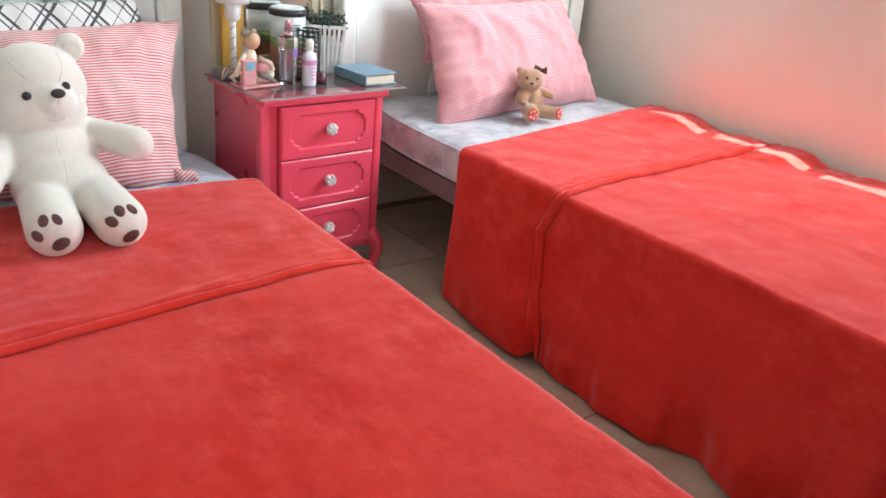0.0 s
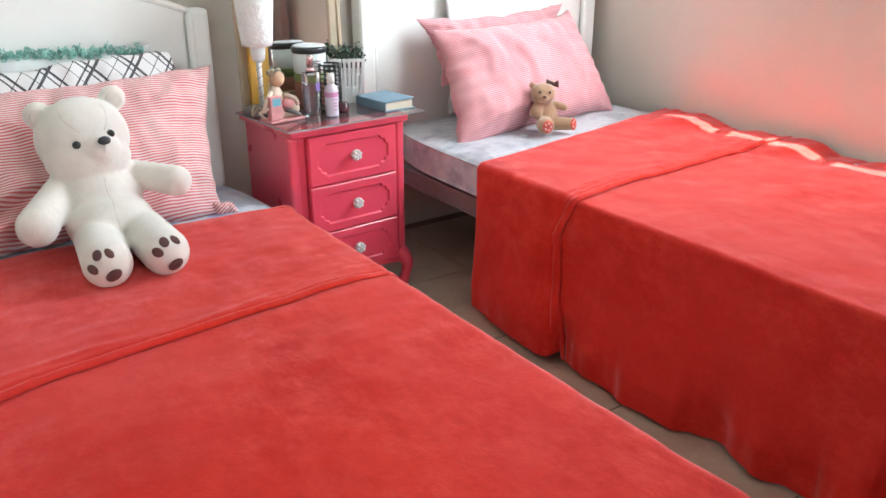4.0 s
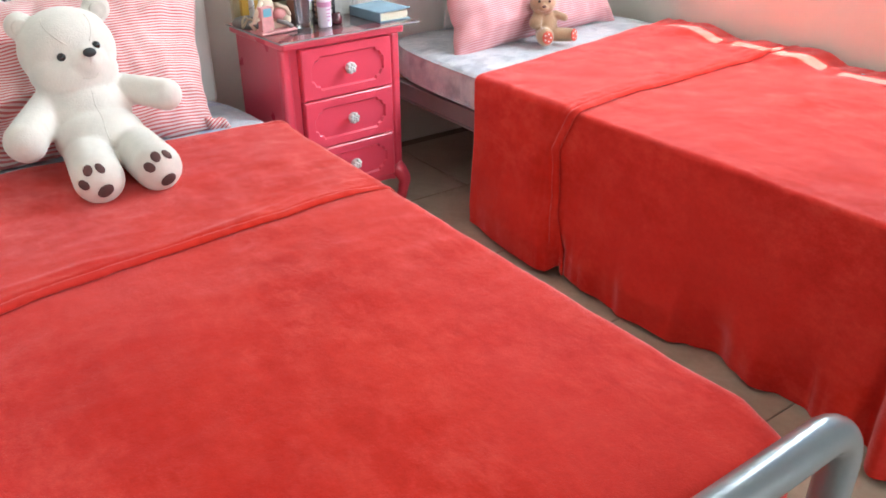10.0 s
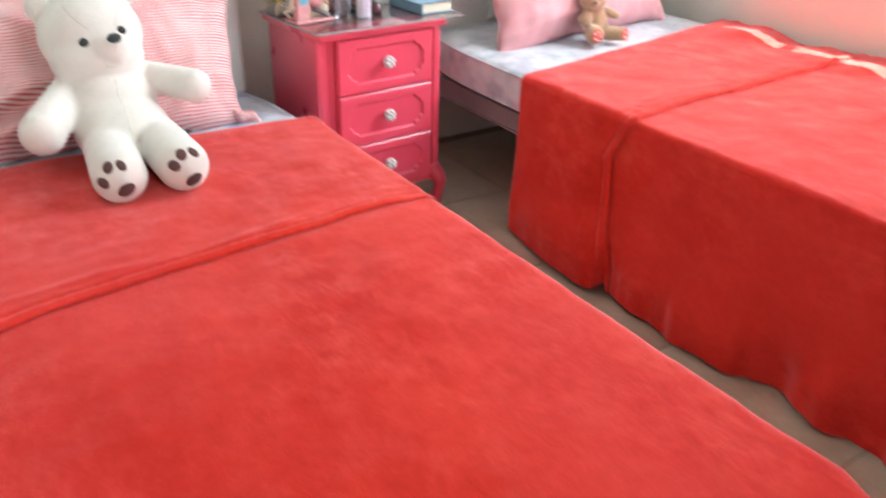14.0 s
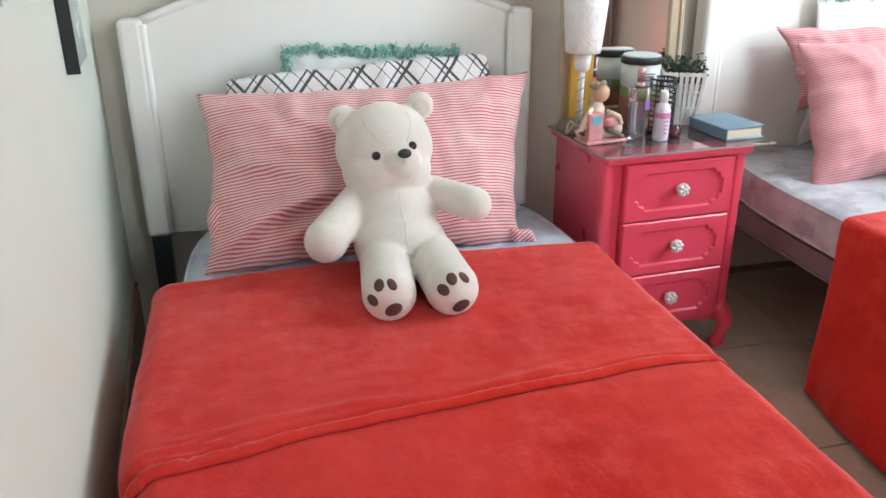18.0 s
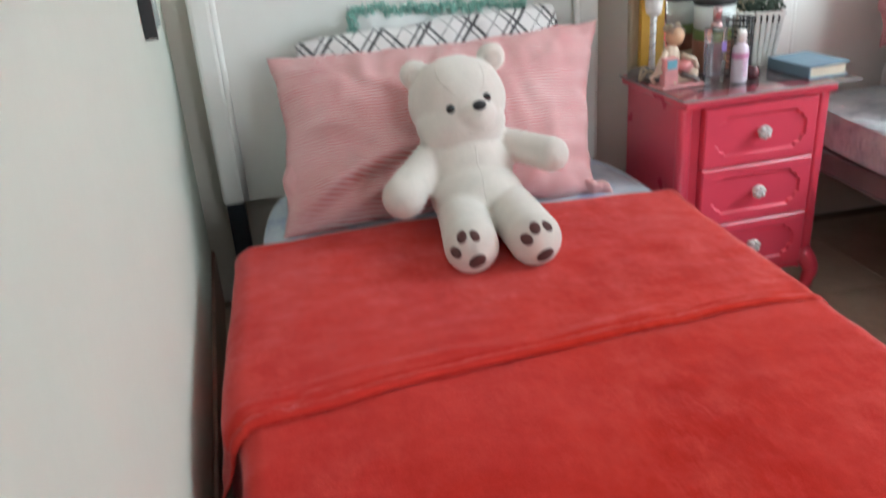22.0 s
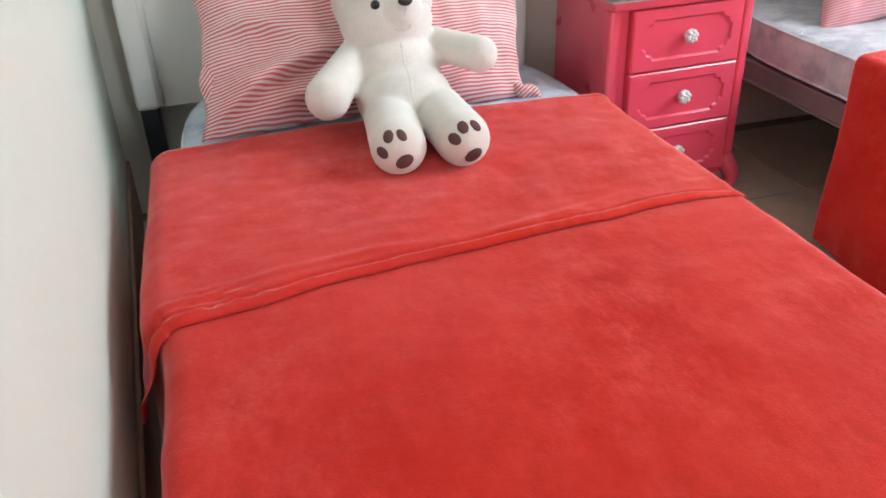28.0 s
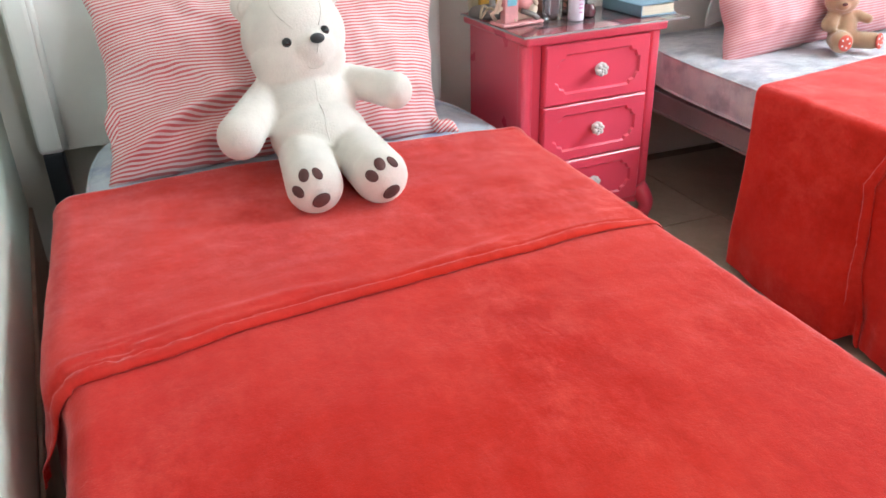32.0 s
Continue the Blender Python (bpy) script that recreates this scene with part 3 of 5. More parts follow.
# ---- blankets ----
def drape(x0, x1, top, hang_left, hang_right, head, fold, foot_y, foot_hang, hem_wave, seed, flare=0.02, flap=0.0, tuck=1.0, r=0.030, bunch=lambda x, y: 0.0, wall=lambda y: -1.0):
    """A blanket over a mattress: a spread, and the layer that is turned down at the head."""
    def place(a, y, lift, drop_y):
        w = x1(y) - x0(y)
        n = Vector((0, 0, 1))
        if a < -r:
            x, d, n = x0(y), -a, Vector((-1, 0, 0.12))
        elif a < r * 0.57:
            t = (a + r) / (r * 1.57) * math.pi / 2
            x, d, n = x0(y) + r - r * math.cos(t), r - r * math.sin(t), Vector((-math.cos(t), 0, math.sin(t)))
        elif a < w - r * 0.57:
            x, d = x0(y) + r + (a - r * 0.57) / (w - r * 1.14) * (w - 2 * r), 0.0
        elif a < w + r:
            t = (a - (w - r * 0.57)) / (r * 1.57) * math.pi / 2
            x, d, n = x1(y) - r + r * math.sin(t), r - r * math.cos(t), Vector((math.sin(t), 0, math.cos(t)))
        else:
            x, d, n = x1(y), r + (a - w - r), Vector((1, 0, 0.12))
        # hanging folds grow towards the hem
        p = Vector((x, y, top - d - drop_y))
        deep = min(1.0, max(0.0, d / 0.35))
        wave = hem_wave(y, deep)
        p += n * (lift + wave + bunch(x, y))
        p.x -= flare * deep if a < 0 else -0.02 * deep
        s = seed
        p += n * (ripple(x + s, y * 0.7, d, 3.2, 0.006) + ripple(x + s, y, d, 11.0, 0.0028) + ripple(x * 0.5 + s, y, d, 34.0, 0.0009))
        p.z = max(p.z, 0.006 + lift)
        p.x = max(p.x, wall(y))
        return p

    def span(u, y):
        w = x1(y) - x0(y)
        cuts = (-hang_left(y), -r, r * 0.57, w - r * 0.57, w + r, w + hang_right)
        marks = (0.0, 0.22, 0.27, 0.83, 0.88, 1.0)
        for k in range(5):
            if u <= marks[k + 1] + 1e-9:
                return cuts[k] + (cuts[k + 1] - cuts[k]) * (u - marks[k]) / (marks[k + 1] - marks[k]), w
        return cuts[-1], w

    def spread(u, v):
        if v < 0.14:
            t = v / 0.14
            y, drop = foot_y, foot_hang * (1 - t)
            if t > 0.75:
                k = (t - 0.75) / 0.25 * math.pi / 2
                drop, y = 0.03 * (1 - math.sin(k)), foot_y + 0.03 * (1 - math.cos(k))
            else:
                drop = 0.03 + (foot_hang - 0.03) * (1 - t / 0.75)
        else:
            t = (v - 0.14) / 0.86
            a, w = span(u, 1.0)
            y, drop = foot_y + 0.03 + (head(a, w) - foot_y - 0.03) * t, 0.0
        a, w = span(u, y)
        return place(a, y, 0.0, drop)

    def turned(u, v):
        a, w = span(u, 0.9)
        a = a * tuck if a < 0 else a
        y0, y1 = fold(a, w), head(a, w) + 0.006
        # the rolled edge at the fold comes first, then the flat double layer, then the front lip
        roll = 1.0 - (0.6 if tuck < 1 else -0.2) * max(0.0, min(1.0, (-a - 0.01) / 0.06)) - 0.75 * max(0.0, min(1.0, (a - w + 0.10) / 0.08))
        if v < 0.12:
            t = v / 0.12 * math.pi
            y, lift = y0 + 0.008 - 0.008 * math.sin(t) + 0.010 * (v / 0.12), 0.001 + 0.0055 * roll * (1 - math.cos(t))
        elif v < 0.92:
            t = (v - 0.12) / 0.80
            s = (y1 - y0 - 0.018) * t ** 1.6
            y = y0 + 0.018 + s
            lift = 0.0075 * roll + 0.0032 * roll * math.exp(-((s - 0.001) / 0.006) ** 2) - 0.0024 * roll * math.exp(-((s - 0.010) / 0.0045) ** 2)
            lift += 0.002 * noise.noise(Vector((a * 7, y * 9, seed))) + 0.0015 * noise.noise(Vector((a * 40, s * 60, seed))) * math.exp(-(s / 0.03) ** 2)
            lift += 0.0030 * noise.noise(Vector((a * 110, s * 40, seed))) * math.exp(-(s / 0.016) ** 2)
        else:
            t = (v - 0.92) / 0.08
            y, lift = y1 - 0.004 * t * t, 0.0075 - 0.013 * t
        y += (0.006 * noise.noise(Vector((a * 9, 3.3, seed))) + 0.0018 * noise.noise(Vector((a * 85, 1.3, seed)))) * math.exp(-(max(0.0, y - y0 - 0.018) / 0.05) ** 2)
        lift += flap * max(0.0, min(1.0, -a / 0.10)) ** 2 * math.exp(-max(0.0, y - y0) / 0.06)
        lift += 0.0035 * math.exp(-((y - y0 - 0.055 - 0.01 * math.sin(a * 9)) / 0.010) ** 2) * max(0.0, noise.noise(Vector((a * 4.5, 7.7, seed))) + 0.25)
        # small slanting wrinkles at the corner of the fold
        pucker = math.exp(-((a - 0.07) / 0.07) ** 2) * math.exp(-((y - y0 - 0.035) / 0.03) ** 2)
        lift += 0.0042 * pucker * noise.noise(Vector(((a + 2.2 * (y - y0)) * 22, (y - y0 - 0.3 * a) * 75, seed)))
        a, w = span(u, y)
        a = a * tuck if a < 0 else a
        return place(a, y, lift, 0.0)

    return grid(190, 230, spread), grid(260, 130, turned)


def fold_one(a, w):
    x = a
    if a < 0:
        return 0.790 + 0.12 * a
    return 0.897 - 0.100 * max(0.0, (0.92 - x) / 0.92) ** 1.5


spread, turned = drape(lambda y: 0.073 + 0.028 / (1 + math.exp((y - 0.825) / 0.020)), lambda y: 1.021 - 0.030 * max(0.0, (0.04 - y) / 0.09), 0.350, lambda y: 0.27, 0.30,
                       lambda a, w: 1.405 + 0.03 * math.sin(3.0 * max(0.0, min(1.0, a / w))), fold_one, -0.052, 0.17,
                       lambda y, deep: (0.010 * math.sin(9 * y + 1.0) + 0.006) * deep ** 3, 2.0, 0.02, 0.034, 0.46, r=0.036, wall=lambda y: -0.030 + 0.0682 * (1.93 - y))
blanket = thing("blanket", Matrix(), "plush red fleece blanket turned down on the bed by the wall", "blanket", "red blankets")
part("spread", spread, RED, blanket, smooth=True)
part("turned_down_edge", turned, RED, blanket, smooth=True)


HEM = ((1.30, 1.478), (1.20, 1.468), (1.10, 1.450), (1.00, 1.437), (0.90, 1.430), (0.872, 1.440), (0.855, 1.480), (0.83, 1.462), (0.785, 1.443), (0.755, 1.436), (0.70, 1.454), (0.67, 1.452), (0.625, 1.430),
       (0.56, 1.440), (0.493, 1.441), (0.459, 1.480), (0.404, 1.503), (0.337, 1.463), (0.288, 1.449), (0.236, 1.488), (0.185, 1.492), (0.155, 1.472), (0.12, 1.458), (0.085, 1.455), (0.05, 1.452), (0.02, 1.440), (-0.05, 1.420), (-0.12, 1.420))   # y along the bed, x of the hem on the floor


def stand_off(y):
    """How far the hem of the hanging side stands out from the mattress."""
    for (ya, xa), (yb, xb) in zip(HEM, HEM[1:]):
        if y >= yb:
            t = max(0.0, min(1.0, (ya - y) / (ya - yb)))
            return 1.490 - (xa + (xb - xa) * t * t * (3 - 2 * t))
    return 1.490 - HEM[-1][1]


def waves_two(y, deep):
    """Broad folds that start high up, with the small turns of the hem only at its end."""
    broad = sum(stand_off(y + 0.022 * k) for k in range(-4, 5)) / 9
    corner = 0.036 * math.exp(-((y - 0.008) / 0.026) ** 2) - 0.034 * math.exp(-((y - 0.056) / 0.015) ** 2)   # the flap at the foot, with a crease before it
    return broad * deep ** 1.7 + 0.8 * (stand_off(y) - broad) * deep ** 8 + corner * deep ** 0.9


def bunched_two(x, y):
    """Uneven swells along the wall, shaped so the sun patches look ragged to the camera."""
    near = max(0.0, min(1.0, (x - 2.20) / 0.13))
    turn = 2 * math.pi * (0.98 - y) / 0.41
    swell = 0.009 * (math.sin(turn) - 0.40 * math.sin(2 * turn)) + 0.006 * noise.noise(Vector((y * 14, x * 9, 3.1))) + 0.003 * noise.noise(Vector((y * 37, x * 20, 8.3)))
    return near * near * (3 - 2 * near) * swell


def hem_two(y):
    """How far the side hangs: lifted beside the fold, scalloped towards the foot."""
    return 0.418 + 0.003 * math.sin(13 * y) + 0.003 * math.sin(29 * y + 1) - 0.020 * math.exp(-((y - 0.858) / 0.013) ** 2)


spread, turned = drape(lambda y: 1.489 + 0.004 * y, lambda y: 2.435 + 0.07 * (y - 0.6), 0.424, hem_two, 0.10,
                       lambda a, w: 1.235 + 0.19 * max(0.0, min(1.0, a / w)) ** 1.2 if a > 0 else 1.235 + 0.03 * a,
                       lambda a, w: 0.850 + 0.024 * min(1.0, a / 0.15) + 0.038 * a if a > 0 else 0.850 + 0.046 * min(1.0, -a / 0.10) - 0.20 * max(0.0, -a - 0.10), -0.08, 0.30, waves_two, 7.0, 0.0, r=0.014, bunch=bunched_two)
blanket = thing("blanket", Matrix(), "plush red fleece blanket hanging to the floor, sunlit along the wall", "blanket", "red blankets")
part("spread", spread, RED, blanket, smooth=True)
part("turned_down_edge", turned, RED, blanket, smooth=True)


# ---- pillows ----
def pillow_mesh(w, h, front, back, seed, crease=0.004, ears=0.012, widen=0.0, shear=0.0, folds=()):
    def sheet(side):
        def f(u, v):
            a, b = 2 * u - 1, 2 * v - 1
            x = w / 2 * a * (1 - 0.045 * (1 - b * b) * abs(a)) + ears * a * abs(a) ** 5 * abs(b) ** 5
            y = h / 2 * b * (1 - 0.06 * (1 - a * a) * abs(b)) + ears * b * abs(a) ** 5 * abs(b) ** 5
            x += a * abs(a) ** 6 * (ripple(b * 3.0, seed, 2.0, 1.0, 0.012) + ripple(b * 9.0, seed, 5.0, 1.0, 0.004))
            y += b * abs(b) ** 6 * (ripple(a * 3.5, seed, 8.0, 1.0, 0.010) + ripple(a * 11.0, seed, 3.0, 1.0, 0.003))
            x = x * (1 + widen * b) + shear * b
            puff = max(0.0, (1 - abs(a) ** 3.2) * (1 - abs(b) ** 3.2)) ** 0.55
            z = (front if side > 0 else -back) * puff
            rim = max(0.0, 1 - max(abs(a), abs(b)) ** 10)
            z += side * rim * (ripple(x + seed, y, 0, 7, crease * 2.2) + ripple(x * 1.8 + seed, y + 3, 0, 16, crease))
            # puckers that run in from the seams
            near = max(abs(a), abs(b)) ** 3
            z += side * rim * near * crease * 0.8 * math.sin((a if abs(b) > abs(a) else b) * 24 + seed)
            for a0, b0, a1, b1, high, wide in folds if side > 0 else ():
                # a soft ridge, steep on one side, along a bent line
                t = max(0.0, min(1.0, ((a - a0) * (a1 - a0) + (b - b0) * (b1 - b0)) / ((a1 - a0) ** 2 + (b1 - b0) ** 2)))
                off = ((a - a0) * (b1 - b0) - (b - b0) * (a1 - a0)) / math.hypot(a1 - a0, b1 - b0) + 0.10 * math.sin(math.pi * t)
                along = math.sin(math.pi * min(1.0, max(0.0, 0.08 + 0.92 * t))) ** 0.6
                z += rim * high * along * math.exp(-(off / (wide if off > 0 else wide * 2.6)) ** 2)
            return Vector((x, y, z))
        return f
    bm = grid(96, 72, sheet(1))
    other = grid(96, 72, sheet(-1))
    for f in other.faces:
        f.normal_flip()
    join(bm, other)
    bmesh.ops.remove_doubles(bm, verts=bm.verts, dist=1e-5)
    return bm


def make_pillow(m, w, h, front, back, seed, material, label, widen=0.0, crease=0.004, ears=0.012, shear=0.0, folds=()):
    body = part("pillow", pillow_mesh(w, h, front, back, seed, crease, ears, widen, shear, folds), material, None, smooth=True)
    body.matrix_world = m
    tagged(body, label, "pillow", "pillows")
    return body


# bed by the wall: three pillows one behind the other
striped_pillow = make_pillow(pose(0.540, 1.612, 0.503, 55, 0, 1.5) @ pose(0, 0, 0, 0, 0, 0.6), 0.72, 0.405, 0.075, 0.05, 1.0, STRIPE, "red and white striped pillow propped up", 0.05, 0.008, 0.008, 0.032,
            ((-0.98, -0.92, 0.0, -0.25, 0.044, 0.06), (-0.75, -1.0, 0.2, -0.62, 0.026, 0.06), (-0.95, 0.1, -0.3, -0.35, 0.022, 0.06), (-0.5, 0.55, -0.2, -0.15, 0.012, 0.05), (0.75, 0.95, 0.45, 0.35, 0.010, 0.06), (-0.1, 1.0, -0.12, 0.5, 0.008, 0.04)))


def pillow_flap(length, width, turn, seed):
    """The tucked end of a pillowcase: a soft lens of cloth whose stripes run aslant."""
    back = Matrix.Rotation(radians(-turn), 3, "Z")
    def f(u, v):
        a, b = 2 * u - 1, 2 * v - 1
        wide = width / 2 * (1 - abs(b) ** 2.6) ** 0.7
        p = Vector((wide * a + 0.004 * math.sin(5 * b + seed), length / 2 * b, 0.016 * (1 - a * a) * (1 - b ** 4) + ripple(a * 2, b * 5, seed, 1.0, 0.003)))
        return back @ p
    return grid(12, 30, f)


for x, y, z, lean, length, width, turn in ((-0.338, -0.105, 0.006, -3, 0.17, 0.046, 48), (0.322, -0.196, 0.010, 62, 0.075, 0.034, -30)):
    flap = part("case_flap", pillow_flap(length, width, turn, x * 9), STRIPE, striped_pillow, smooth=True)
    flap.matrix_local = pose(x, y, z, 0, 0, lean) @ pose(0, 0, 0, 0, 0, turn)
make_pillow(pose(0.560, 1.705, 0.519, 74, 0, 1) @ pose(0, 0, 0, 0, 0, 3.2), 0.64, 0.42, 0.045, 0.03, 4.0, PLAID, "white pillow with a slanting charcoal plaid", 0.0, 0.006, -0.02)
lace_pillow = make_pillow(pose(0.588, 1.79, 0.527, 83, 0, 0) @ pose(0, 0, 0, 0, 0, -2.5), 0.43, 0.42, 0.03, 0.025, 9.0, WHITE_COTTON, "white pillow with a green crocheted edge")


def lace_edge(length, seed):
    """A crocheted fringe: small uneven loops of yarn and loose ends."""
    rng = random.Random(seed)
    bm = bmesh.new()
    k = int(length / 0.0014)
    for i in range(k):
        x = -length / 2 + length * i / k
        r = rng.uniform(0.0022, 0.0058)
        sway = 0.004 * math.sin(x * 70) + 0.003 * math.sin(x * 173 + 1)
        y, z = rng.uniform(-0.014, 0.009) + sway, rng.uniform(-0.007, 0.010)
        a0, tip = rng.uniform(0, 6.28), rng.uniform(-0.5, 0.5)
        loop = [(x + r * math.cos(a), y + r * math.sin(a) * math.cos(tip), z + r * math.sin(a + a0)) for a in [2 * math.pi * j / 6 for j in range(6)]]
        tube(loop, rng.uniform(0.0012, 0.0021), 4, bm, True)
        if rng.random() < 0.6:
            tube([(x, y, z), (x + rng.uniform(-0.007, 0.007), y + rng.uniform(-0.002, 0.014), z + rng.uniform(-0.004, 0.009))], rng.uniform(0.0008, 0.0014), 4, bm)
    return bm


edge = part("lace_edge", lace_edge(0.40, 3), GREEN_LACE, lace_pillow, "green crocheted lace")
edge.location = (0, 0.207, 0.006)
edge = part("lace_edge", lace_edge(0.10, 8), GREEN_LACE, lace_pillow, "green crocheted lace")
edge.matrix_local = pose(-0.212, 0.165, 0.006, 0, 0, 90)

# bed by the window: two pillows
make_pillow(pose(1.985, 1.780, 0.650, 80, 0, 0) @ pose(0, 0, 0, 0, 0, 1.5), 0.54, 0.20, 0.04, 0.03, 12.0, STRIPE_PALE, "pink striped pillow standing against the headboard", 0.12, 0.006, 0.018)
make_pillow(pose(1.978, 1.625, 0.567, 62, 0, 5) @ pose(0, 0, 0, 0, 0, 1.5), 0.69, 0.365, 0.095, 0.035, 15.0, STRIPE_PALE, "plump pink striped pillow leaning on another", -0.09, 0.006, 0.012, 0.0,
            ((-0.35, 0.75, -0.1, -0.7, 0.012, 0.06), (0.1, 0.6, 0.5, -0.2, 0.010, 0.06), (-0.9, -0.8, 0.1, -0.75, 0.012, 0.05), (-0.8, 0.8, -0.6, 0.0, 0.014, 0.06)))
small_lace = part("lace_pillow", pillow_mesh(0.37, 0.40, 0.02, 0.02, 21.0), WHITE_COTTON, None, smooth=True)
small_lace.matrix_world = pose(1.99, 1.822, 0.628, 86, 0, 0)
tagged(small_lace, "white pillow with a green crocheted edge behind the others", "pillow", "pillows")
edge = part("lace_edge", lace_edge(0.35, 5), GREEN_LACE, small_lace, "green crocheted lace")
edge.location = (0, 0.2, 0.004)


# ---- plush bears ----
def soft_body(name, bm, material, voxel, label, category, parts_done=None):
    ob = part(name, bm, material, None, smooth=True)
    re = ob.modifiers.new("blend", "REMESH")
    re.mode, re.voxel_size, re.use_smooth_shade = "VOXEL", voxel, True
    sm = ob.modifiers.new("soften", "SMOOTH")
    sm.factor, sm.iterations = 0.5, 4
    return tagged(ob, label, category)


def limb(bm, a, b, ra, rb, n=9):
    a, b = Vector(a), Vector(b)
    for k in range(n):
        t = k / (n - 1)
        ball(a.lerp(b, t), ra + (rb - ra) * t, 12, None, bm)


bm = bmesh.new()
ball((0.550, 1.475, 0.588), (0.101, 0.082, 0.092), 20, None, bm)
ball((0.548, 1.440, 0.550), (0.092, 0.064, 0.062), 18, None, bm)
ball((0.568, 1.412, 0.573), (0.046, 0.042, 0.040), 16, None, bm)
for c in ((0.470, 1.495, 0.646), (0.630, 1.500, 0.664)):
    ball(c, (0.031, 0.018, 0.031), 14, None, bm)
ball((0.553, 1.425, 0.452), (0.094, 0.080, 0.088), 18, None, bm)
ball((0.552, 1.455, 0.500), (0.086, 0.066, 0.058), 18, None, bm)
ball((0.558, 1.365, 0.420), (0.094, 0.070, 0.066), 18, None, bm)
limb(bm, (0.486, 1.445, 0.492), (0.408, 1.340, 0.447), 0.034, 0.043)
limb(bm, (0.640, 1.450, 0.497), (0.710, 1.360, 0.489), 0.032, 0.036)
limb(bm, (0.520, 1.34, 0.396), (0.502, 1.186, 0.396), 0.050, 0.0505, 12)
limb(bm, (0.616, 1.33, 0.396), (0.616, 1.176, 0.398), 0.050, 0.0500, 12)
bear = soft_body("teddy_bear", bm, PLUSH, 0.0048, "large cream plush bear sitting against the striped pillow", "plush toy")
for centre, pads in ((Vector((0.502, 1.186, 0.396)), ((-0.72, -0.68, 0.11), (-0.46, -0.61, 0.65), (-0.01, -0.73, 0.68), (-0.01, -0.98, -0.21))),
                     (Vector((0.616, 1.176, 0.398)), ((-0.52, -0.79, 0.33), (-0.18, -0.70, 0.69), (0.29, -0.67, 0.68), (0.12, -0.94, -0.31)))):
    for n, d in enumerate(pads):
        d = Vector(d).normalized()
        size = ((0.0128, 0.0100, 0.0030), (0.0098, 0.0124, 0.0030), (0.0080, 0.0122, 0.0030), (0.0170, 0.0130, 0.0035))[n]
        tilt = Matrix.Rotation(radians((-25, 18, 22, 32)[n]), 4, "Z")
        part("toe_pad" if n < 3 else "heel_pad", ball(centre + d * 0.0487, size, 10, facing(d) @ tilt), PAD, bear, "dark brown felt pad")
for c in ((0.521, 1.398, 0.592), (0.594, 1.404, 0.606)):
    part("eye", ball(c, 0.0094, 12), EYE, bear, "black bead eye")
part("nose", ball((0.573, 1.374, 0.600), (0.0138, 0.009, 0.0095), 12), NOSE, bear, "dark grey felt nose")
def on_head(u, v):
    """A point of the head's skin: u to its left or right, v up, in radians from the front."""
    return Vector((0.550 + 0.100 * math.sin(u) * math.cos(v), 1.475 - 0.081 * math.cos(u) * math.cos(v), 0.588 + 0.091 * math.sin(v)))


for u0, u1 in ((-0.95, -0.16), (0.85, 0.36)):
    part("head_seam", tube([on_head(u0 + (u1 - u0) * k / 8, 1.0 - 0.085 * k) for k in range(9)], 0.0013, 6), SEAM_SHADE, bear)
part("smile", tube([(0.545, 1.381, 0.553), (0.555, 1.374, 0.547), (0.566, 1.371, 0.546), (0.578, 1.374, 0.549), (0.586, 1.381, 0.556)], 0.0010, 6), SEAM_SHADE, bear)
part("muzzle_seam", tube([(0.573, 1.370, 0.590), (0.571, 1.371, 0.578), (0.568, 1.374, 0.566), (0.562, 1.382, 0.556)], 0.0010, 6), SEAM_SHADE, bear)
BELLY = (((0.553, 1.425, 0.452), (0.091, 0.080, 0.088)), ((0.552, 1.455, 0.500), (0.084, 0.066, 0.058)), ((0.558, 1.365, 0.420), (0.090, 0.070, 0.066)))


def belly_front(z):
    """The foremost point of the belly in its middle plane."""
    return min(c[1] - r[1] * math.sqrt(max(0.0, 1 - ((z - c[2]) / r[2]) ** 2)) for c, r in BELLY if abs(z - c[2]) < r[2])


part("belly_seam", tube([(0.560 + 0.0012 * math.sin(k), belly_front(z) + 0.0007, z) for k, z in ((n, 0.530 - 0.0072 * n) for n in range(18))], 0.0011, 6), PLUSH, bear)
# darker discs put the ears' inner shade into colour
for c in ((0.470, 1.478, 0.645), (0.630, 1.483, 0.663)):
    part("ear_shade_disc", ball(c, (0.019, 0.004, 0.019), 12), SEAM_SHADE, bear, "darker disc that paints the shade inside the ear")

bm = bmesh.new()
SEAT = Vector((1.928, 1.450, 0.418))
for c, r in (((0, 0, 0.052), (0.034, 0.032, 0.050)), ((-0.018, -0.012, 0.122), (0.041, 0.036, 0.034)), ((-0.024, -0.044, 0.114), (0.016, 0.012, 0.012)),
             ((-0.050, 0.002, 0.146), (0.011, 0.007, 0.011)), ((0.012, 0.0, 0.150), (0.012, 0.007, 0.011))):
    ball(SEAT + Vector(c), r, 14, None, bm)
for p, q, ra, rb in (((-0.028, -0.008, 0.090), (-0.042, -0.026, 0.066), 0.016, 0.020), ((0.026, -0.006, 0.086), (0.052, -0.014, 0.076), 0.013, 0.012),
                     ((-0.014, -0.015, 0.028), (-0.018, -0.062, 0.030), 0.024, 0.027), ((0.024, -0.012, 0.026), (0.064, -0.036, 0.028), 0.022, 0.021)):
    limb(bm, SEAT + Vector(p), SEAT + Vector(q), ra, rb, 7)
small = soft_body("teddy_bear", bm, PLUSH_TAN, 0.0035, "small tan plush bear with dotted soles and a brown bow", "plush toy")
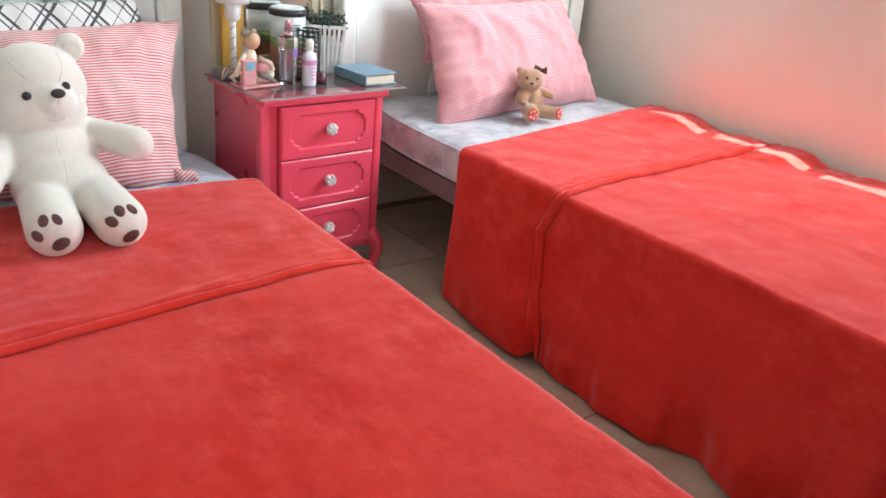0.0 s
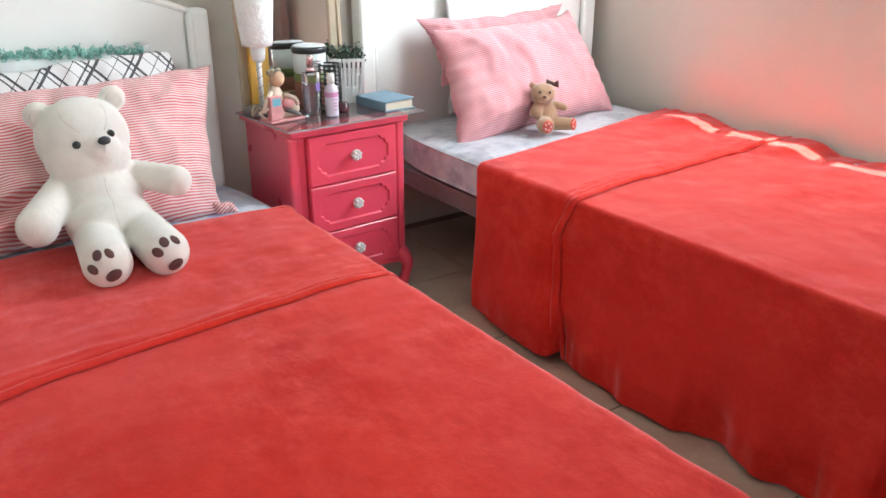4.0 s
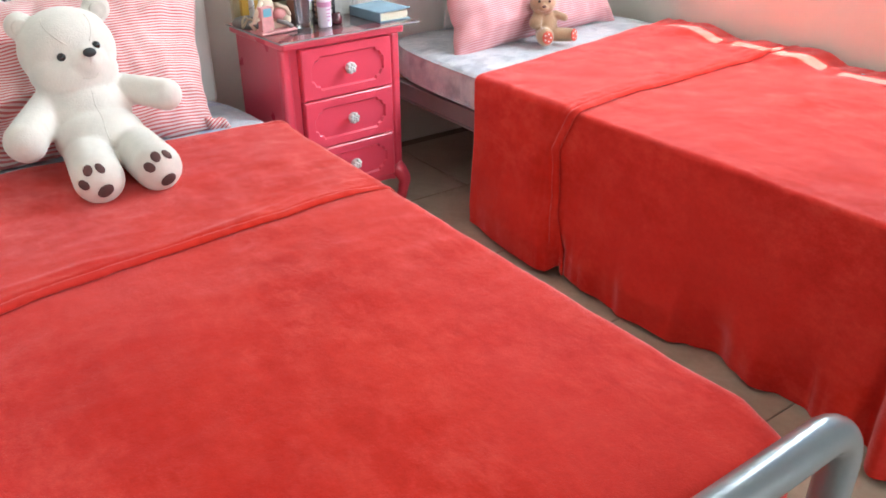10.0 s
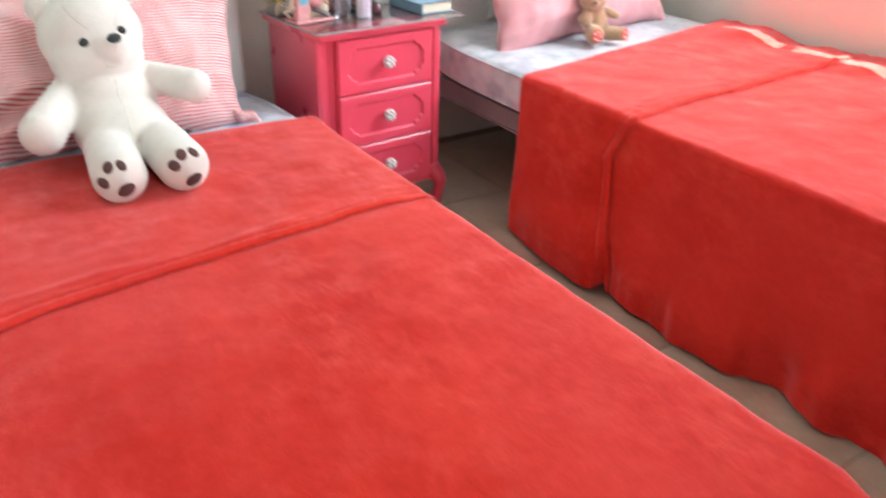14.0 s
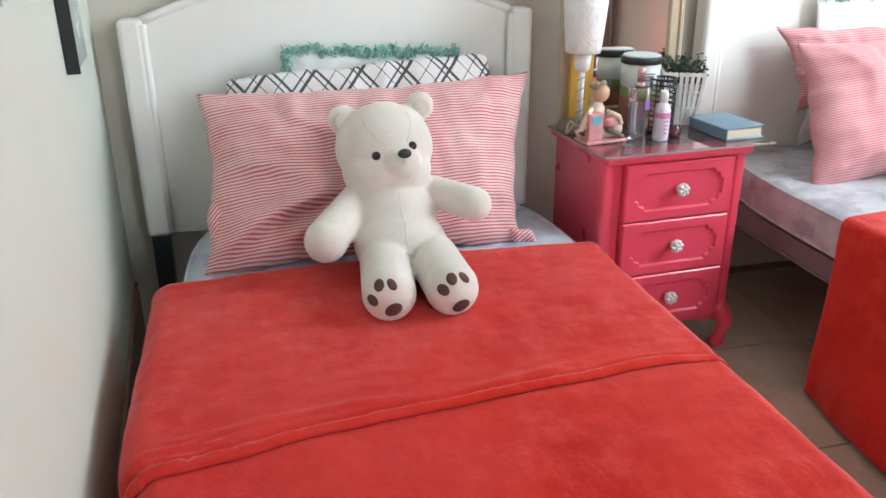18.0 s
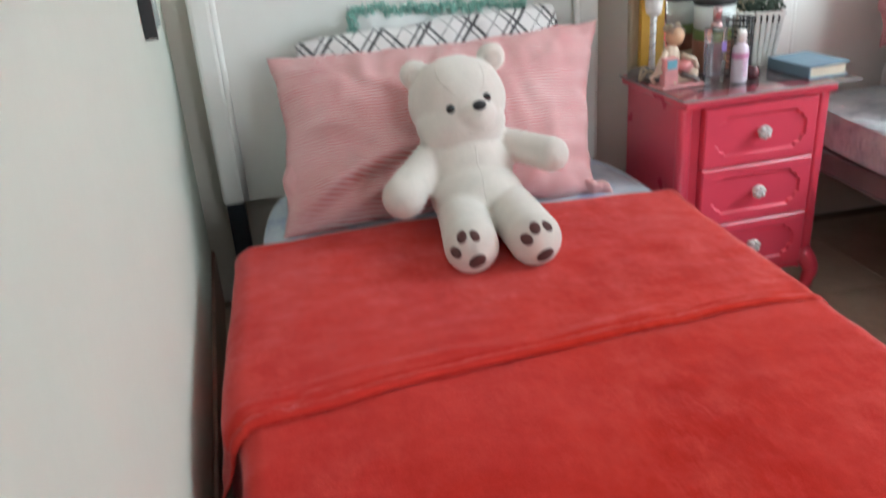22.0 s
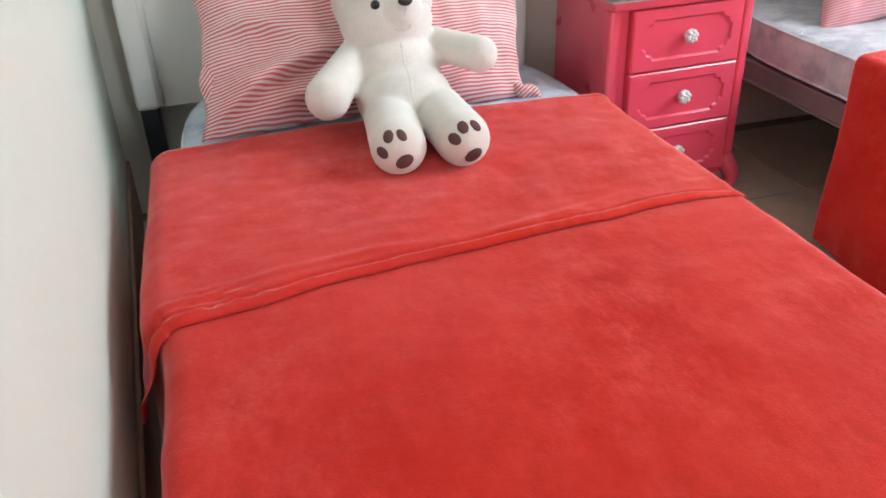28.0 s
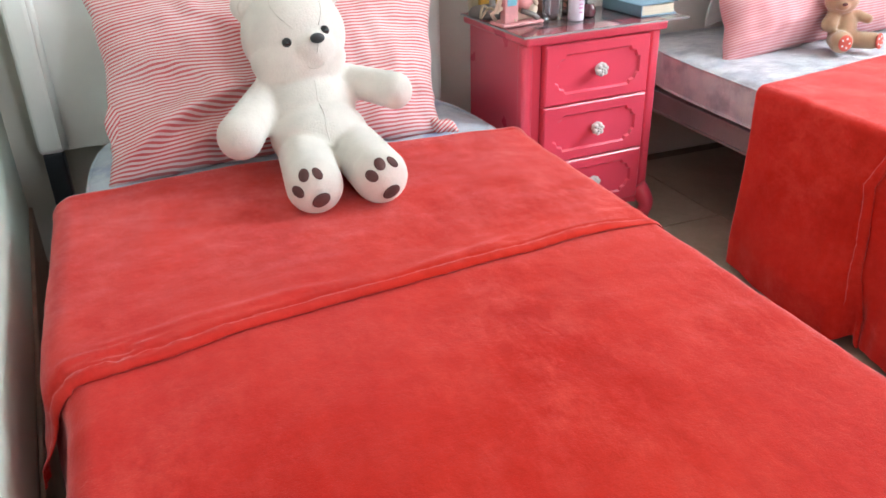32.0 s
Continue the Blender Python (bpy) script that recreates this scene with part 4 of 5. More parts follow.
for c, n, far in (((-0.018, -0.062, 0.030), (0.05, -0.93, 0.10), 0.0265), ((0.064, -0.036, 0.028), (0.62, -0.75, 0.12), 0.0205)):
    n = Vector(n).normalized()
    sole = part("sole", ball(SEAT + Vector(c) + n * (far - 0.002), (0.0165, 0.0195, 0.0038), 12, facing(n)), DOTTED, small, "red sole with white dots")
    for k in range(5):
        t = k * 2 * math.pi / 5
        p = SEAT + Vector(c) + n * (far + 0.0008) + facing(n).to_3x3() @ Vector((0.009 * math.cos(t), 0.011 * math.sin(t), 0))
        part("dot", ball(p, (0.0028, 0.0028, 0.0012), 6, facing(n)), WHITE_COTTON, sole)
for c in ((-0.037, -0.044, 0.132), (-0.006, -0.047, 0.132)):
    part("eye", ball(SEAT + Vector(c), 0.0040, 8), EYE, small, "black bead eye")
part("nose", ball(SEAT + Vector((-0.024, -0.056, 0.119)), (0.0065, 0.003, 0.0045), 8), PAD, small, "dark nose")
bm = bmesh.new()
for side in (-1, 1):
    wing = bmesh.new()
    bmesh.ops.create_cone(wing, cap_ends=True, segments=14, radius1=0.012, radius2=0.003, depth=0.019)
    for v in wing.verts:
        v.co.y *= 0.45
    join(bm, wing, Matrix.Translation(SEAT + Vector((0.010 + side * 0.010, -0.012, 0.153 - side * 0.003))) @ Matrix.Rotation(radians(-side * 95), 4, "Y"))
ball(SEAT + Vector((0.010, -0.014, 0.153)), 0.005, 8, None, bm)
part("bow", bm, BOW, small, "brown satin bow")
small.matrix_world = Matrix.Translation(SEAT) @ Matrix.Rotation(radians(-28), 4, "Z") @ Matrix.Scale(1.0, 4) @ Matrix.Translation(-SEAT)


# ---- bedside cabinet ----
NS = pose(1.232, 1.492, 0, 0, 0, 3.0)       # local y = 0 is the front, x = 0 the middle
cabinet = thing("bedside_cabinet", NS, "pink lacquered bedside cabinet with three drawers and curved legs", "nightstand")
HW, DEPTH, TOP = 0.172, 0.285, 0.532
bm = bmesh.new()
box(-HW, -HW + 0.02, 0.012, DEPTH, 0.098, TOP - 0.02, 0.002, bm=bm)
part("side_panel", bm, PINK, cabinet)
part("side_panel", box(HW - 0.02, HW, 0.012, DEPTH, 0.098, TOP - 0.02, 0.002), PINK, cabinet)
part("back_panel", box(-HW + 0.02, HW - 0.02, DEPTH - 0.01, DEPTH, 0.098, TOP - 0.02), PINK, cabinet)
for s in (-1, 1):
    bm = box(s * HW - 0.014, s * HW + 0.014, -0.004, 0.026, 0.098, TOP - 0.02, 0.009, 3)
    part("corner_post", bm, PINK, cabinet)
for z in (0.098, 0.2305, 0.3685, TOP - 0.022):
    part("rail", box(-HW + 0.016, HW - 0.016, 0.004, 0.03, z - 0.006, z + 0.004, 0.001), PINK, cabinet)
for x0, x1 in ((-HW + 0.011, -0.1375), (0.1475, HW - 0.011)):
    part("stile", box(x0, x1, 0.001, 0.022, 0.098, TOP - 0.02, 0.002), PINK, cabinet)
part("cabinet_top", box(-HW - 0.016, HW + 0.016, -0.024, DEPTH + 0.006, TOP - 0.02, TOP, 0.006, 3), PINK, cabinet)
bm = bmesh.new()
apron = [(-HW + 0.014 + (2 * HW - 0.028) * k / 24, 0.094 - 0.028 * (abs(2 * k / 24 - 1)) ** 2.0 + 0.006 * math.cos(4 * math.pi * k / 24)) for k in range(25)]
for y in (0.0, 0.016):
    for (xa, za), (xb, zb) in zip(apron, apron[1:]):
        q = [bm.verts.new(p) for p in ((xa, y, za), (xb, y, zb), (xb, y, 0.1), (xa, y, 0.1))]
        bm.faces.new(q if y == 0 else q[::-1])
for (xa, za), (xb, zb) in zip(apron, apron[1:]):
    bm.faces.new([bm.verts.new(p) for p in ((xa, 0, za), (xa, 0.016, za), (xb, 0.016, zb), (xb, 0, zb))])
part("apron", bm, PINK, cabinet)


def cabriole(sx, sy):
    """A curved leg: it swells outwards at the knee and ends in a small foot."""
    line, radii = [], []
    for k in range(15):
        t = k / 14
        out = 0.023 * math.sin(t * math.pi * 1.1) - 0.004 * t + (0.020 * max(0, t - 0.6) / 0.4)
        line.append((sx * (HW - 0.008 + out), (0.012 if sy < 0 else DEPTH - 0.02) + sy * out, 0.112 - 0.112 * t))
        radii.append(0.027 - 0.012 * math.sin(min(1, t * 1.15) * math.pi / 2) + 0.006 * max(0, t - 0.8) / 0.2)
    return tube(line, radii, 14)


for sx in (-1, 1):
    for sy in (-1, 1):
        part("leg", cabriole(sx, sy), PINK, cabinet)


def routed_outline(w, h, notch):
    """A rectangle whose corners step in by small ogee notches."""
    pts = []
    for sx, sz in ((1, 1), (-1, 1), (-1, -1), (1, -1)):
        n = notch
        corner = [(w - 1.7 * n, h), (w - 1.5 * n, h - 0.55 * n), (w - 0.75 * n, h - 0.75 * n), (w - 0.45 * n, h - 1.5 * n), (w, h - 1.7 * n)]
        corner = corner if sx * sz < 0 else corner[::-1]
        pts += [(sx * x, sz * z) for x, z in corner]
    return pts


def sunk_front(w, z0, z1):
    """A drawer front: a bevelled board with a sunk field whose corners are notched."""
    zc, hh = (z0 + z1) / 2, (z1 - z0) / 2
    bm = box(-w, w, -0.006, 0.012, z0, z1)
    def ring(points, y):
        return [bm.verts.new((x, y, zc + z)) for x, z in points]
    corners = ((w, hh), (-w, hh), (-w, -hh), (w, -hh))
    back, outer = ring(corners, -0.0065), ring(corners, -0.0115)
    front = ring([(x - math.copysign(0.0035, x), z - math.copysign(0.0035, z)) for x, z in corners], -0.0145)
    line = routed_outline(w - 0.026, hh - 0.023, 0.016)
    rim = ring(line, -0.0145)
    lip = ring([(x * 0.988, z * 0.95) for x, z in line], -0.0118)
    field = ring([(x * 0.968, z * 0.90) for x, z in line], -0.0088)
    for a, b in ((back, outer), (outer, front)):
        for k in range(4):
            bm.faces.new((a[k], a[(k + 1) % 4], b[(k + 1) % 4], b[k]))
    for k in range(4):
        for n in range(4):
            bm.faces.new((front[k], rim[5 * k + n], rim[5 * k + n + 1]))
        bm.faces.new((front[k], rim[5 * k + 4], rim[(5 * k + 5) % 20], front[(k + 1) % 4]))
    for a, b in ((rim, lip), (lip, field)):
        for k in range(20):
            bm.faces.new((a[k], a[(k + 1) % 20], b[(k + 1) % 20], b[k]))
    bm.faces.new(field)
    bmesh.ops.recalc_face_normals(bm, faces=bm.faces)
    return bm


def make_drawer(z0, z1):
    w, zc = 0.141, (z0 + z1) / 2
    drawer = part("drawer", sunk_front(w, z0, z1), PINK, cabinet)
    drawer.location = (0.005, -0.003, 0)
    place = Matrix.Translation((0.000, -0.007, zc + 0.004)) @ facing((0, -1, 0))
    knob = part("knob", lathe([(0.007, 0.0), (0.006, 0.006), (0.009, 0.010), (0.0155, 0.014), (0.0170, 0.019), (0.0150, 0.023), (0.010, 0.0255)], 8), KNOB, drawer, "white glass rose knob")
    for f in knob.data.polygons:
        f.use_smooth = False
    knob.matrix_local = place
    petals = bmesh.new()
    for k in range(6):
        a = k * math.pi / 3 + 0.3
        ball((0.0100 * math.cos(a), 0.0100 * math.sin(a), 0.0245), (0.0058, 0.0058, 0.0042), 7, None, petals)
    for k in range(3):
        a = k * 2 * math.pi / 3
        ball((0.0038 * math.cos(a), 0.0038 * math.sin(a), 0.0272), (0.0036, 0.0036, 0.0030), 7, None, petals)
    part("knob_rosette", petals, KNOB, drawer, "moulded white petals").matrix_local = place
    part("knob_screw", lathe([(0.004, -0.002), (0.004, 0.012), (0.003, 0.014)], 8), ROSE_METAL, drawer).matrix_local = place


for z0, z1 in ((0.370, 0.508), (0.232, 0.367), (0.098, 0.229)):
    make_drawer(z0, z1)

runner = part("table_runner", box(-HW + 0.045, HW - 0.004, 0.030, DEPTH - 0.01, TOP + 0.0005, TOP + 0.002), RUNNER, None)
runner.matrix_world = NS
tagged(runner, "dark lace runner under the glass of the cabinet", "runner")
glass = part("glass_top", box(-HW - 0.030, HW + 0.062, -0.036, DEPTH - 0.012, TOP + 0.0025, TOP + 0.0070, 0.0012), GLASS_TOP, None)
glass.matrix_world = NS
# added opaque strips, lighten the dark line along the glass edge
for x0, x1, y0, y1 in ((-HW - 0.0310, HW + 0.0630, -0.0372, -0.0362), (-HW - 0.0312, -HW - 0.0302, -0.036, DEPTH - 0.012)):
    part("edge_cover", box(x0, x1, y0, y1, TOP + 0.0026, TOP + 0.0069), EDGE_COVER, glass, "added opaque strip that lightens the glass edge")
tagged(glass, "sheet of glass lying on the pink cabinet", "glass top")
SURF = TOP + 0.0073


# ---- things on the cabinet ----
lamp = thing("table_lamp", pose(1.070, 1.690, SURF), "small white table lamp with a linen shade", "lamp")
part("base", lathe([(0.056, 0), (0.057, 0.009), (0.050, 0.018), (0.015, 0.024)], 28), SLATE, lamp, "grey stone base", True)
part("stem", tube([(0, 0, 0.024), (0, 0, 0.085), (0, 0, 0.144)], [0.0078, 0.0070, 0.0078], 14), ENAMEL, lamp)
part("stem_wire", tube([(0.0081 * math.cos(k * 0.5), 0.0081 * math.sin(k * 0.5), 0.03 + 0.0021 * k) for k in range(52)], 0.0009, 5), SLATE, lamp, "dark wire round the stem")
for k in range(14):
    a = 2 * math.pi * k / 14
    part("eyelet", ball((0.0545 * math.cos(a), 0.0545 * math.sin(a), 0.344), (0.003, 0.003, 0.003), 6), SLATE, lamp)
part("socket", lathe([(0.009, 0.142), (0.018, 0.150), (0.020, 0.165), (0.021, 0.190), (0.012, 0.194)], 20), ENAMEL, lamp, smooth=True)
bm = lathe([(0.041, 0.188), (0.0435, 0.205), (0.049, 0.27), (0.056, 0.355), (0.054, 0.355), (0.047, 0.27), (0.0415, 0.205), (0.039, 0.19)], 36)
part("shade", bm, SHADE, lamp, "white linen shade")
part("flex", tube([(-0.02 - 0.03 * math.sin(t * 3.0), -0.02 - 0.05 * t, 0.018 + 0.012 * math.sin(t * 9)) for t in [k / 20 for k in range(21)]], 0.003, 8), CORD, lamp)

bm = bmesh.new()
box(-0.055, 0.055, -0.03, 0.03, 0, 0.008, 0.003, bm=bm, slot=1)
box(-0.048, -0.012, -0.024, -0.004, 0.008, 0.070, 0.002, bm=bm, slot=1)
box(-0.042, -0.018, -0.0255, -0.024, 0.046, 0.066, 0, bm=bm, slot=2)
box(-0.006, 0.046, -0.008, 0.022, 0.008, 0.030, 0.005, bm=bm, slot=0)
ball((-0.012, 0.010, 0.062), (0.022, 0.018, 0.034), 12, None, bm, 0)
ball((0.022, -0.002, 0.044), (0.024, 0.016, 0.018), 12, None, bm, 1)
ball((0.034, -0.010, 0.030), (0.014, 0.012, 0.016), 10, None, bm, 0)
ball((-0.006, 0.006, 0.112), (0.021, 0.020, 0.022), 14, None, bm, 3)
for k in range(5):
    ball((-0.022 + 0.007 * k, 0.016 - 0.004 * (k % 2), 0.128 + 0.003 * math.sin(k * 2.0)), 0.008, 8, None, bm, 4)
tube([(-0.03, 0.0, 0.08), (-0.052, -0.008, 0.055), (-0.06, -0.006, 0.03)], 0.006, 8, bm, slot=0)
tube([(0.008, -0.004, 0.07), (0.034, -0.016, 0.058), (0.040, -0.018, 0.04)], 0.006, 8, bm, slot=0)
tube([(-0.028, 0.012, 0.102), (-0.034, 0.004, 0.07), (-0.030, -0.004, 0.04), (-0.02, -0.026, 0.012)], 0.0022, 6, bm, slot=4)
for k in range(4):
    a = -0.5 + 0.35 * k
    tube([(-0.006 + 0.0215 * math.sin(b) * math.cos(a), 0.006 - 0.0215 * math.sin(a) - 0.001, 0.112 + 0.0225 * math.cos(b)) for b in [-1.2 + 0.3 * n for n in range(9)]], 0.0013, 5, bm, slot=5)
tube([(-0.05, 0.012, 0.012), (-0.068, 0.0, 0.028), (-0.05, -0.012, 0.040), (-0.028, -0.004, 0.046)], 0.0045, 8, bm, slot=0)
tube([(0.004, -0.012, 0.030), (0.030, -0.022, 0.020), (0.044, -0.020, 0.010)], 0.006, 8, bm, slot=5)
figurine = part("figurine", bm, [CREAM, ROSE, BLUE_BIT, HEAD_TAN, CORD, SLATE], None)
figurine.matrix_world = pose(1.080, 1.580, SURF, 0, 0, 8)
tagged(figurine, "small seated rag-style figurine on a rose base", "figurine")

perfume = thing("perfume_bottle", pose(1.170, 1.580, SURF, 0, 0, 12) @ Matrix.Diagonal((1.12, 1.12, 1.0, 1)), "tall clear glass perfume bottle with a metal cap", "bottle")


def tapered(w0, w1, d0, d1, z0, z1, bevel):
    b = bmesh.new()
    bmesh.ops.create_cube(b, size=1)
    for v in b.verts:
        top = v.co.z > 0
        v.co = Vector((v.co.x * (w1 if top else w0), v.co.y * (d1 if top else d0), z1 if top else z0))
    bmesh.ops.bevel(b, geom=list(b.edges), offset=bevel, segments=2, affect="EDGES", profile=0.5)
    return b


part("bottle_body", tapered(0.034, 0.040, 0.024, 0.028, 0.0, 0.122, 0.003), CLEAR, perfume)
part("perfume_fill", tapered(0.022, 0.026, 0.012, 0.015, 0.012, 0.088, 0.002), SCENT, perfume, "pale lilac liquid")
part("label", box(0.004, 0.016, -0.0150, -0.0142, 0.070, 0.092, 0), VIOLET, perfume, "violet label")
part("collar", lathe([(0.011, 0.122), (0.0115, 0.130), (0.008, 0.134)], 16), ROSE_METAL, perfume)
part("cap", lathe([(0.0085, 0.134), (0.0088, 0.162), (0.007, 0.166)], 18), ROSE_METAL, perfume, "rose metal cap")

lotion = thing("lotion_bottle", pose(1.217, 1.553, SURF, 0, 0, 6), "pink and lilac lotion bottle with a white screw cap", "bottle")
part("bottle_body", lathe([(0.0165, 0), (0.0185, 0.004), (0.0185, 0.072), (0.016, 0.081), (0.0095, 0.087), (0.009, 0.092)], 24), LOTION, lotion)
part("label", lathe([(0.0187, 0.054), (0.0189, 0.055), (0.0189, 0.066), (0.0187, 0.067)], 24), MAGENTA, lotion, "magenta band")
for z, w in ((0.046, 0.014), (0.036, 0.010), (0.028, 0.012), (0.018, 0.008)):
    part("print_line", box(-w / 2, w / 2, -0.0192, -0.0186, z, z + 0.003), MAGENTA, lotion)
part("cap", lathe([(0.0105, 0.090), (0.0105, 0.110), (0.0085, 0.116)], 20), ENAMEL, lotion, "white cap")

jar = thing("storage_jar", pose(1.226, 1.694, SURF) @ Matrix.Diagonal((0.96, 0.96, 0.90, 1)), "tall milky jar of layered powders with a black lid", "jar")
part("jar_wall", lathe([(0.046, 0.112), (0.049, 0.116), (0.0495, 0.176)], 36), JAR_WALL, jar)
part("powder_band", lathe([(0.0488, 0.086), (0.0492, 0.088), (0.0492, 0.112)], 36), JAR_BAND, jar, "green layer")
part("powder_fill", lathe([(0.044, 0.0), (0.049, 0.006), (0.049, 0.086)], 36), JAR_FILL, jar, "brown-red layer")
lid = part("lid", lathe([(0.050, 0.174), (0.0525, 0.176), (0.0525, 0.190), (0.050, 0.193)], 36), BLACK, jar, "black rim")
part("lid_disc", lathe([(0.047, 0.1932), (0.047, 0.1955), (0.044, 0.197)], 36), LID_TOP, lid, "pale disc")
for z, w in ((0.150, 0.03), (0.143, 0.024), (0.134, 0.028)):
    part("print_line", box(-w / 2, w / 2, -0.0502, -0.0485, z, z + 0.003), SLATE, jar)

# made-up box, stands in for the yellow patch beside the lamp
carton = part("carton", box(-0.030, 0.030, -0.008, 0.008, 0, 0.20, 0.0015), YELLOW, None)
carton.matrix_world = pose(1.088, 1.738, SURF, 0, 0, 2)
tagged(carton, "slim yellow box standing in for a yellow patch at the mirror", "carton")

holder = thing("pen_holder", pose(1.253, 1.625, SURF), "round black wire pen holder", "pen holder")
for k in range(11):
    z = 0.004 + 0.0125 * k
    ring = [(0.030 * math.cos(2 * math.pi * j / 24), 0.030 * math.sin(2 * math.pi * j / 24), z) for j in range(24)]
    part("wire_ring", tube(ring, 0.0026 if k in (0, 10) else 0.0017, 6, None, True), BLACK, holder)
for k in range(12):
    a = 2 * math.pi * k / 12
    part("wire_upright", tube([(0.030 * math.cos(a), 0.030 * math.sin(a), 0.002), (0.030 * math.cos(a), 0.030 * math.sin(a), 0.13)], 0.0015, 6), BLACK, holder)
part("base", lathe([(0.029, 0.0), (0.030, 0.002), (0.029, 0.004)], 24), BLACK, holder)

vial = part("vial", lathe([(0.014, 0), (0.0165, 0.004), (0.0165, 0.018), (0.013, 0.023), (0.012, 0.029), (0.009, 0.030)], 18), WINE, None)
vial.matrix_world = pose(1.262, 1.572, SURF)
tagged(vial, "small round dark red stoppered pot", "vial")

plant = thing("potted_plant", pose(1.352, 1.712, SURF, 0, 0, -24) @ Matrix.Diagonal((1.18, 1.10, 1.05, 1)), "small grey-green plant in a white slotted basket", "plant")


def basket():
    bm = bmesh.new()
    h, a0, a1 = 0.125, 0.031, 0.044
    for side in range(4):
        m = Matrix.Rotation(side * math.pi / 2, 4, "Z")
        for k in range(8):
            s = -1 + 2 * k / 7
            strip = bmesh.new()
            q = []
            for z, a in ((0.0, a0), (h, a1)):
                for dx in (-0.0036, 0.0036):
                    for dy in (0, 0.0025):
                        q.append(strip.verts.new((s * a * 0.93 + dx, -a + dy, z)))
            for face in ((0, 2, 6, 4), (1, 5, 7, 3), (0, 4, 5, 1), (2, 3, 7, 6), (4, 6, 7, 5), (0, 1, 3, 2)):
                strip.faces.new([q[i] for i in face])
            join(bm, strip, m)
        for z in (0.002, 0.042, 0.080, 0.119):
            a = a0 + (a1 - a0) * z / h
            b = bmesh.new()
            box(-a, a, -a - 0.001, -a + 0.0025, z - 0.003, z + 0.0045 if z > 0.1 else z + 0.002, 0, bm=b)
            join(bm, b, m)
    box(-a0, a0, -a0, a0, 0, 0.003, bm=bm)
    return bm


part("basket", basket(), BASKET, plant, "white slotted plastic basket")
part("soil", box(-0.038, 0.038, -0.038, 0.038, 0.098, 0.112, 0.004), SOIL, plant)
rng = random.Random(11)
stems, leaves = bmesh.new(), bmesh.new()
for k in range(46):
    a, r, h = rng.uniform(0, 6.28), rng.uniform(0, 0.05), rng.uniform(0.012, 0.05)
    base = Vector((0.5 * r * math.cos(a), 0.5 * r * math.sin(a), 0.110))
    tip = Vector((1.05 * r * math.cos(a), 1.05 * r * math.sin(a), 0.115 + h - 0.25 * r))
    tube([base, base.lerp(tip, 0.5) + Vector((0, 0, 0.006)), tip], 0.0009, 5, stems)
    for j in range(7):
        p = base.lerp(tip, 0.35 + 0.65 * j / 6) + Vector([rng.uniform(-0.006, 0.006) for _ in range(3)])
        turn = Euler([rng.uniform(0, 6.28) for _ in range(3)]).to_matrix()
        L, w = rng.uniform(0.006, 0.011), rng.uniform(0.003, 0.005)
        v = [leaves.verts.new(p + turn @ Vector(c)) for c in ((0, 0, 0), (w, L * 0.5, 0.001), (0, L, 0.002), (-w, L * 0.5, 0.001))]
        leaves.faces.new(v[:3]), leaves.faces.new((v[0], v[2], v[3]))
part("stems", stems, LEAF, plant)
part("foliage", leaves, LEAF, plant)

book = thing("book", pose(1.404, 1.578, SURF, 0, 0, 4), "closed blue cloth book lying on the glass", "book")
part("page_block", box(-0.046, 0.047, -0.070, 0.070, 0.003, 0.024, 0.001), PAGES, book, "cream page edges")
part("cover", box(-0.050, 0.052, -0.075, 0.075, 0.0, 0.003, 0.001), COVER, book)
top_cover = part("cover", box(0, 0.103, -0.075, 0.075, 0, 0.003, 0.001), COVER, book)
top_cover.matrix_local = pose(-0.050, 0, 0.0242, -0.6, -2.0, 0)
part("spine", box(-0.052, -0.0485, -0.075, 0.075, 0.0005, 0.027, 0.0015), COVER, book)

# mirror standing on the back of the cabinet, with a strut behind it
mirror = thing("mirror", pose(1.204, 1.760, SURF, -2.0, 0, 1.5), "tall mirror in a pale gilt frame standing on the cabinet", "mirror")
for x0, x1 in ((-0.165, -0.125), (0.125, 0.165)):
    part("frame_side", box(x0, x1, -0.012, 0.010, 0, 0.75, 0.005, 3), GILT, mirror)
    part("frame_bead", tube([((x0 + x1) / 2 + 0.008, -0.012, 0.03), ((x0 + x1) / 2 + 0.008, -0.012, 0.72)], 0.004, 8), GILT, mirror)
for z0 in (0.0, 0.71):
    part("frame_end", box(-0.125, 0.125, -0.011, 0.009, z0, z0 + 0.04, 0.004), GILT, mirror)
part("mirror_glass", box(-0.127, 0.127, -0.003, 0.002, 0.038, 0.712), MIRROR, mirror, "silvered glass")
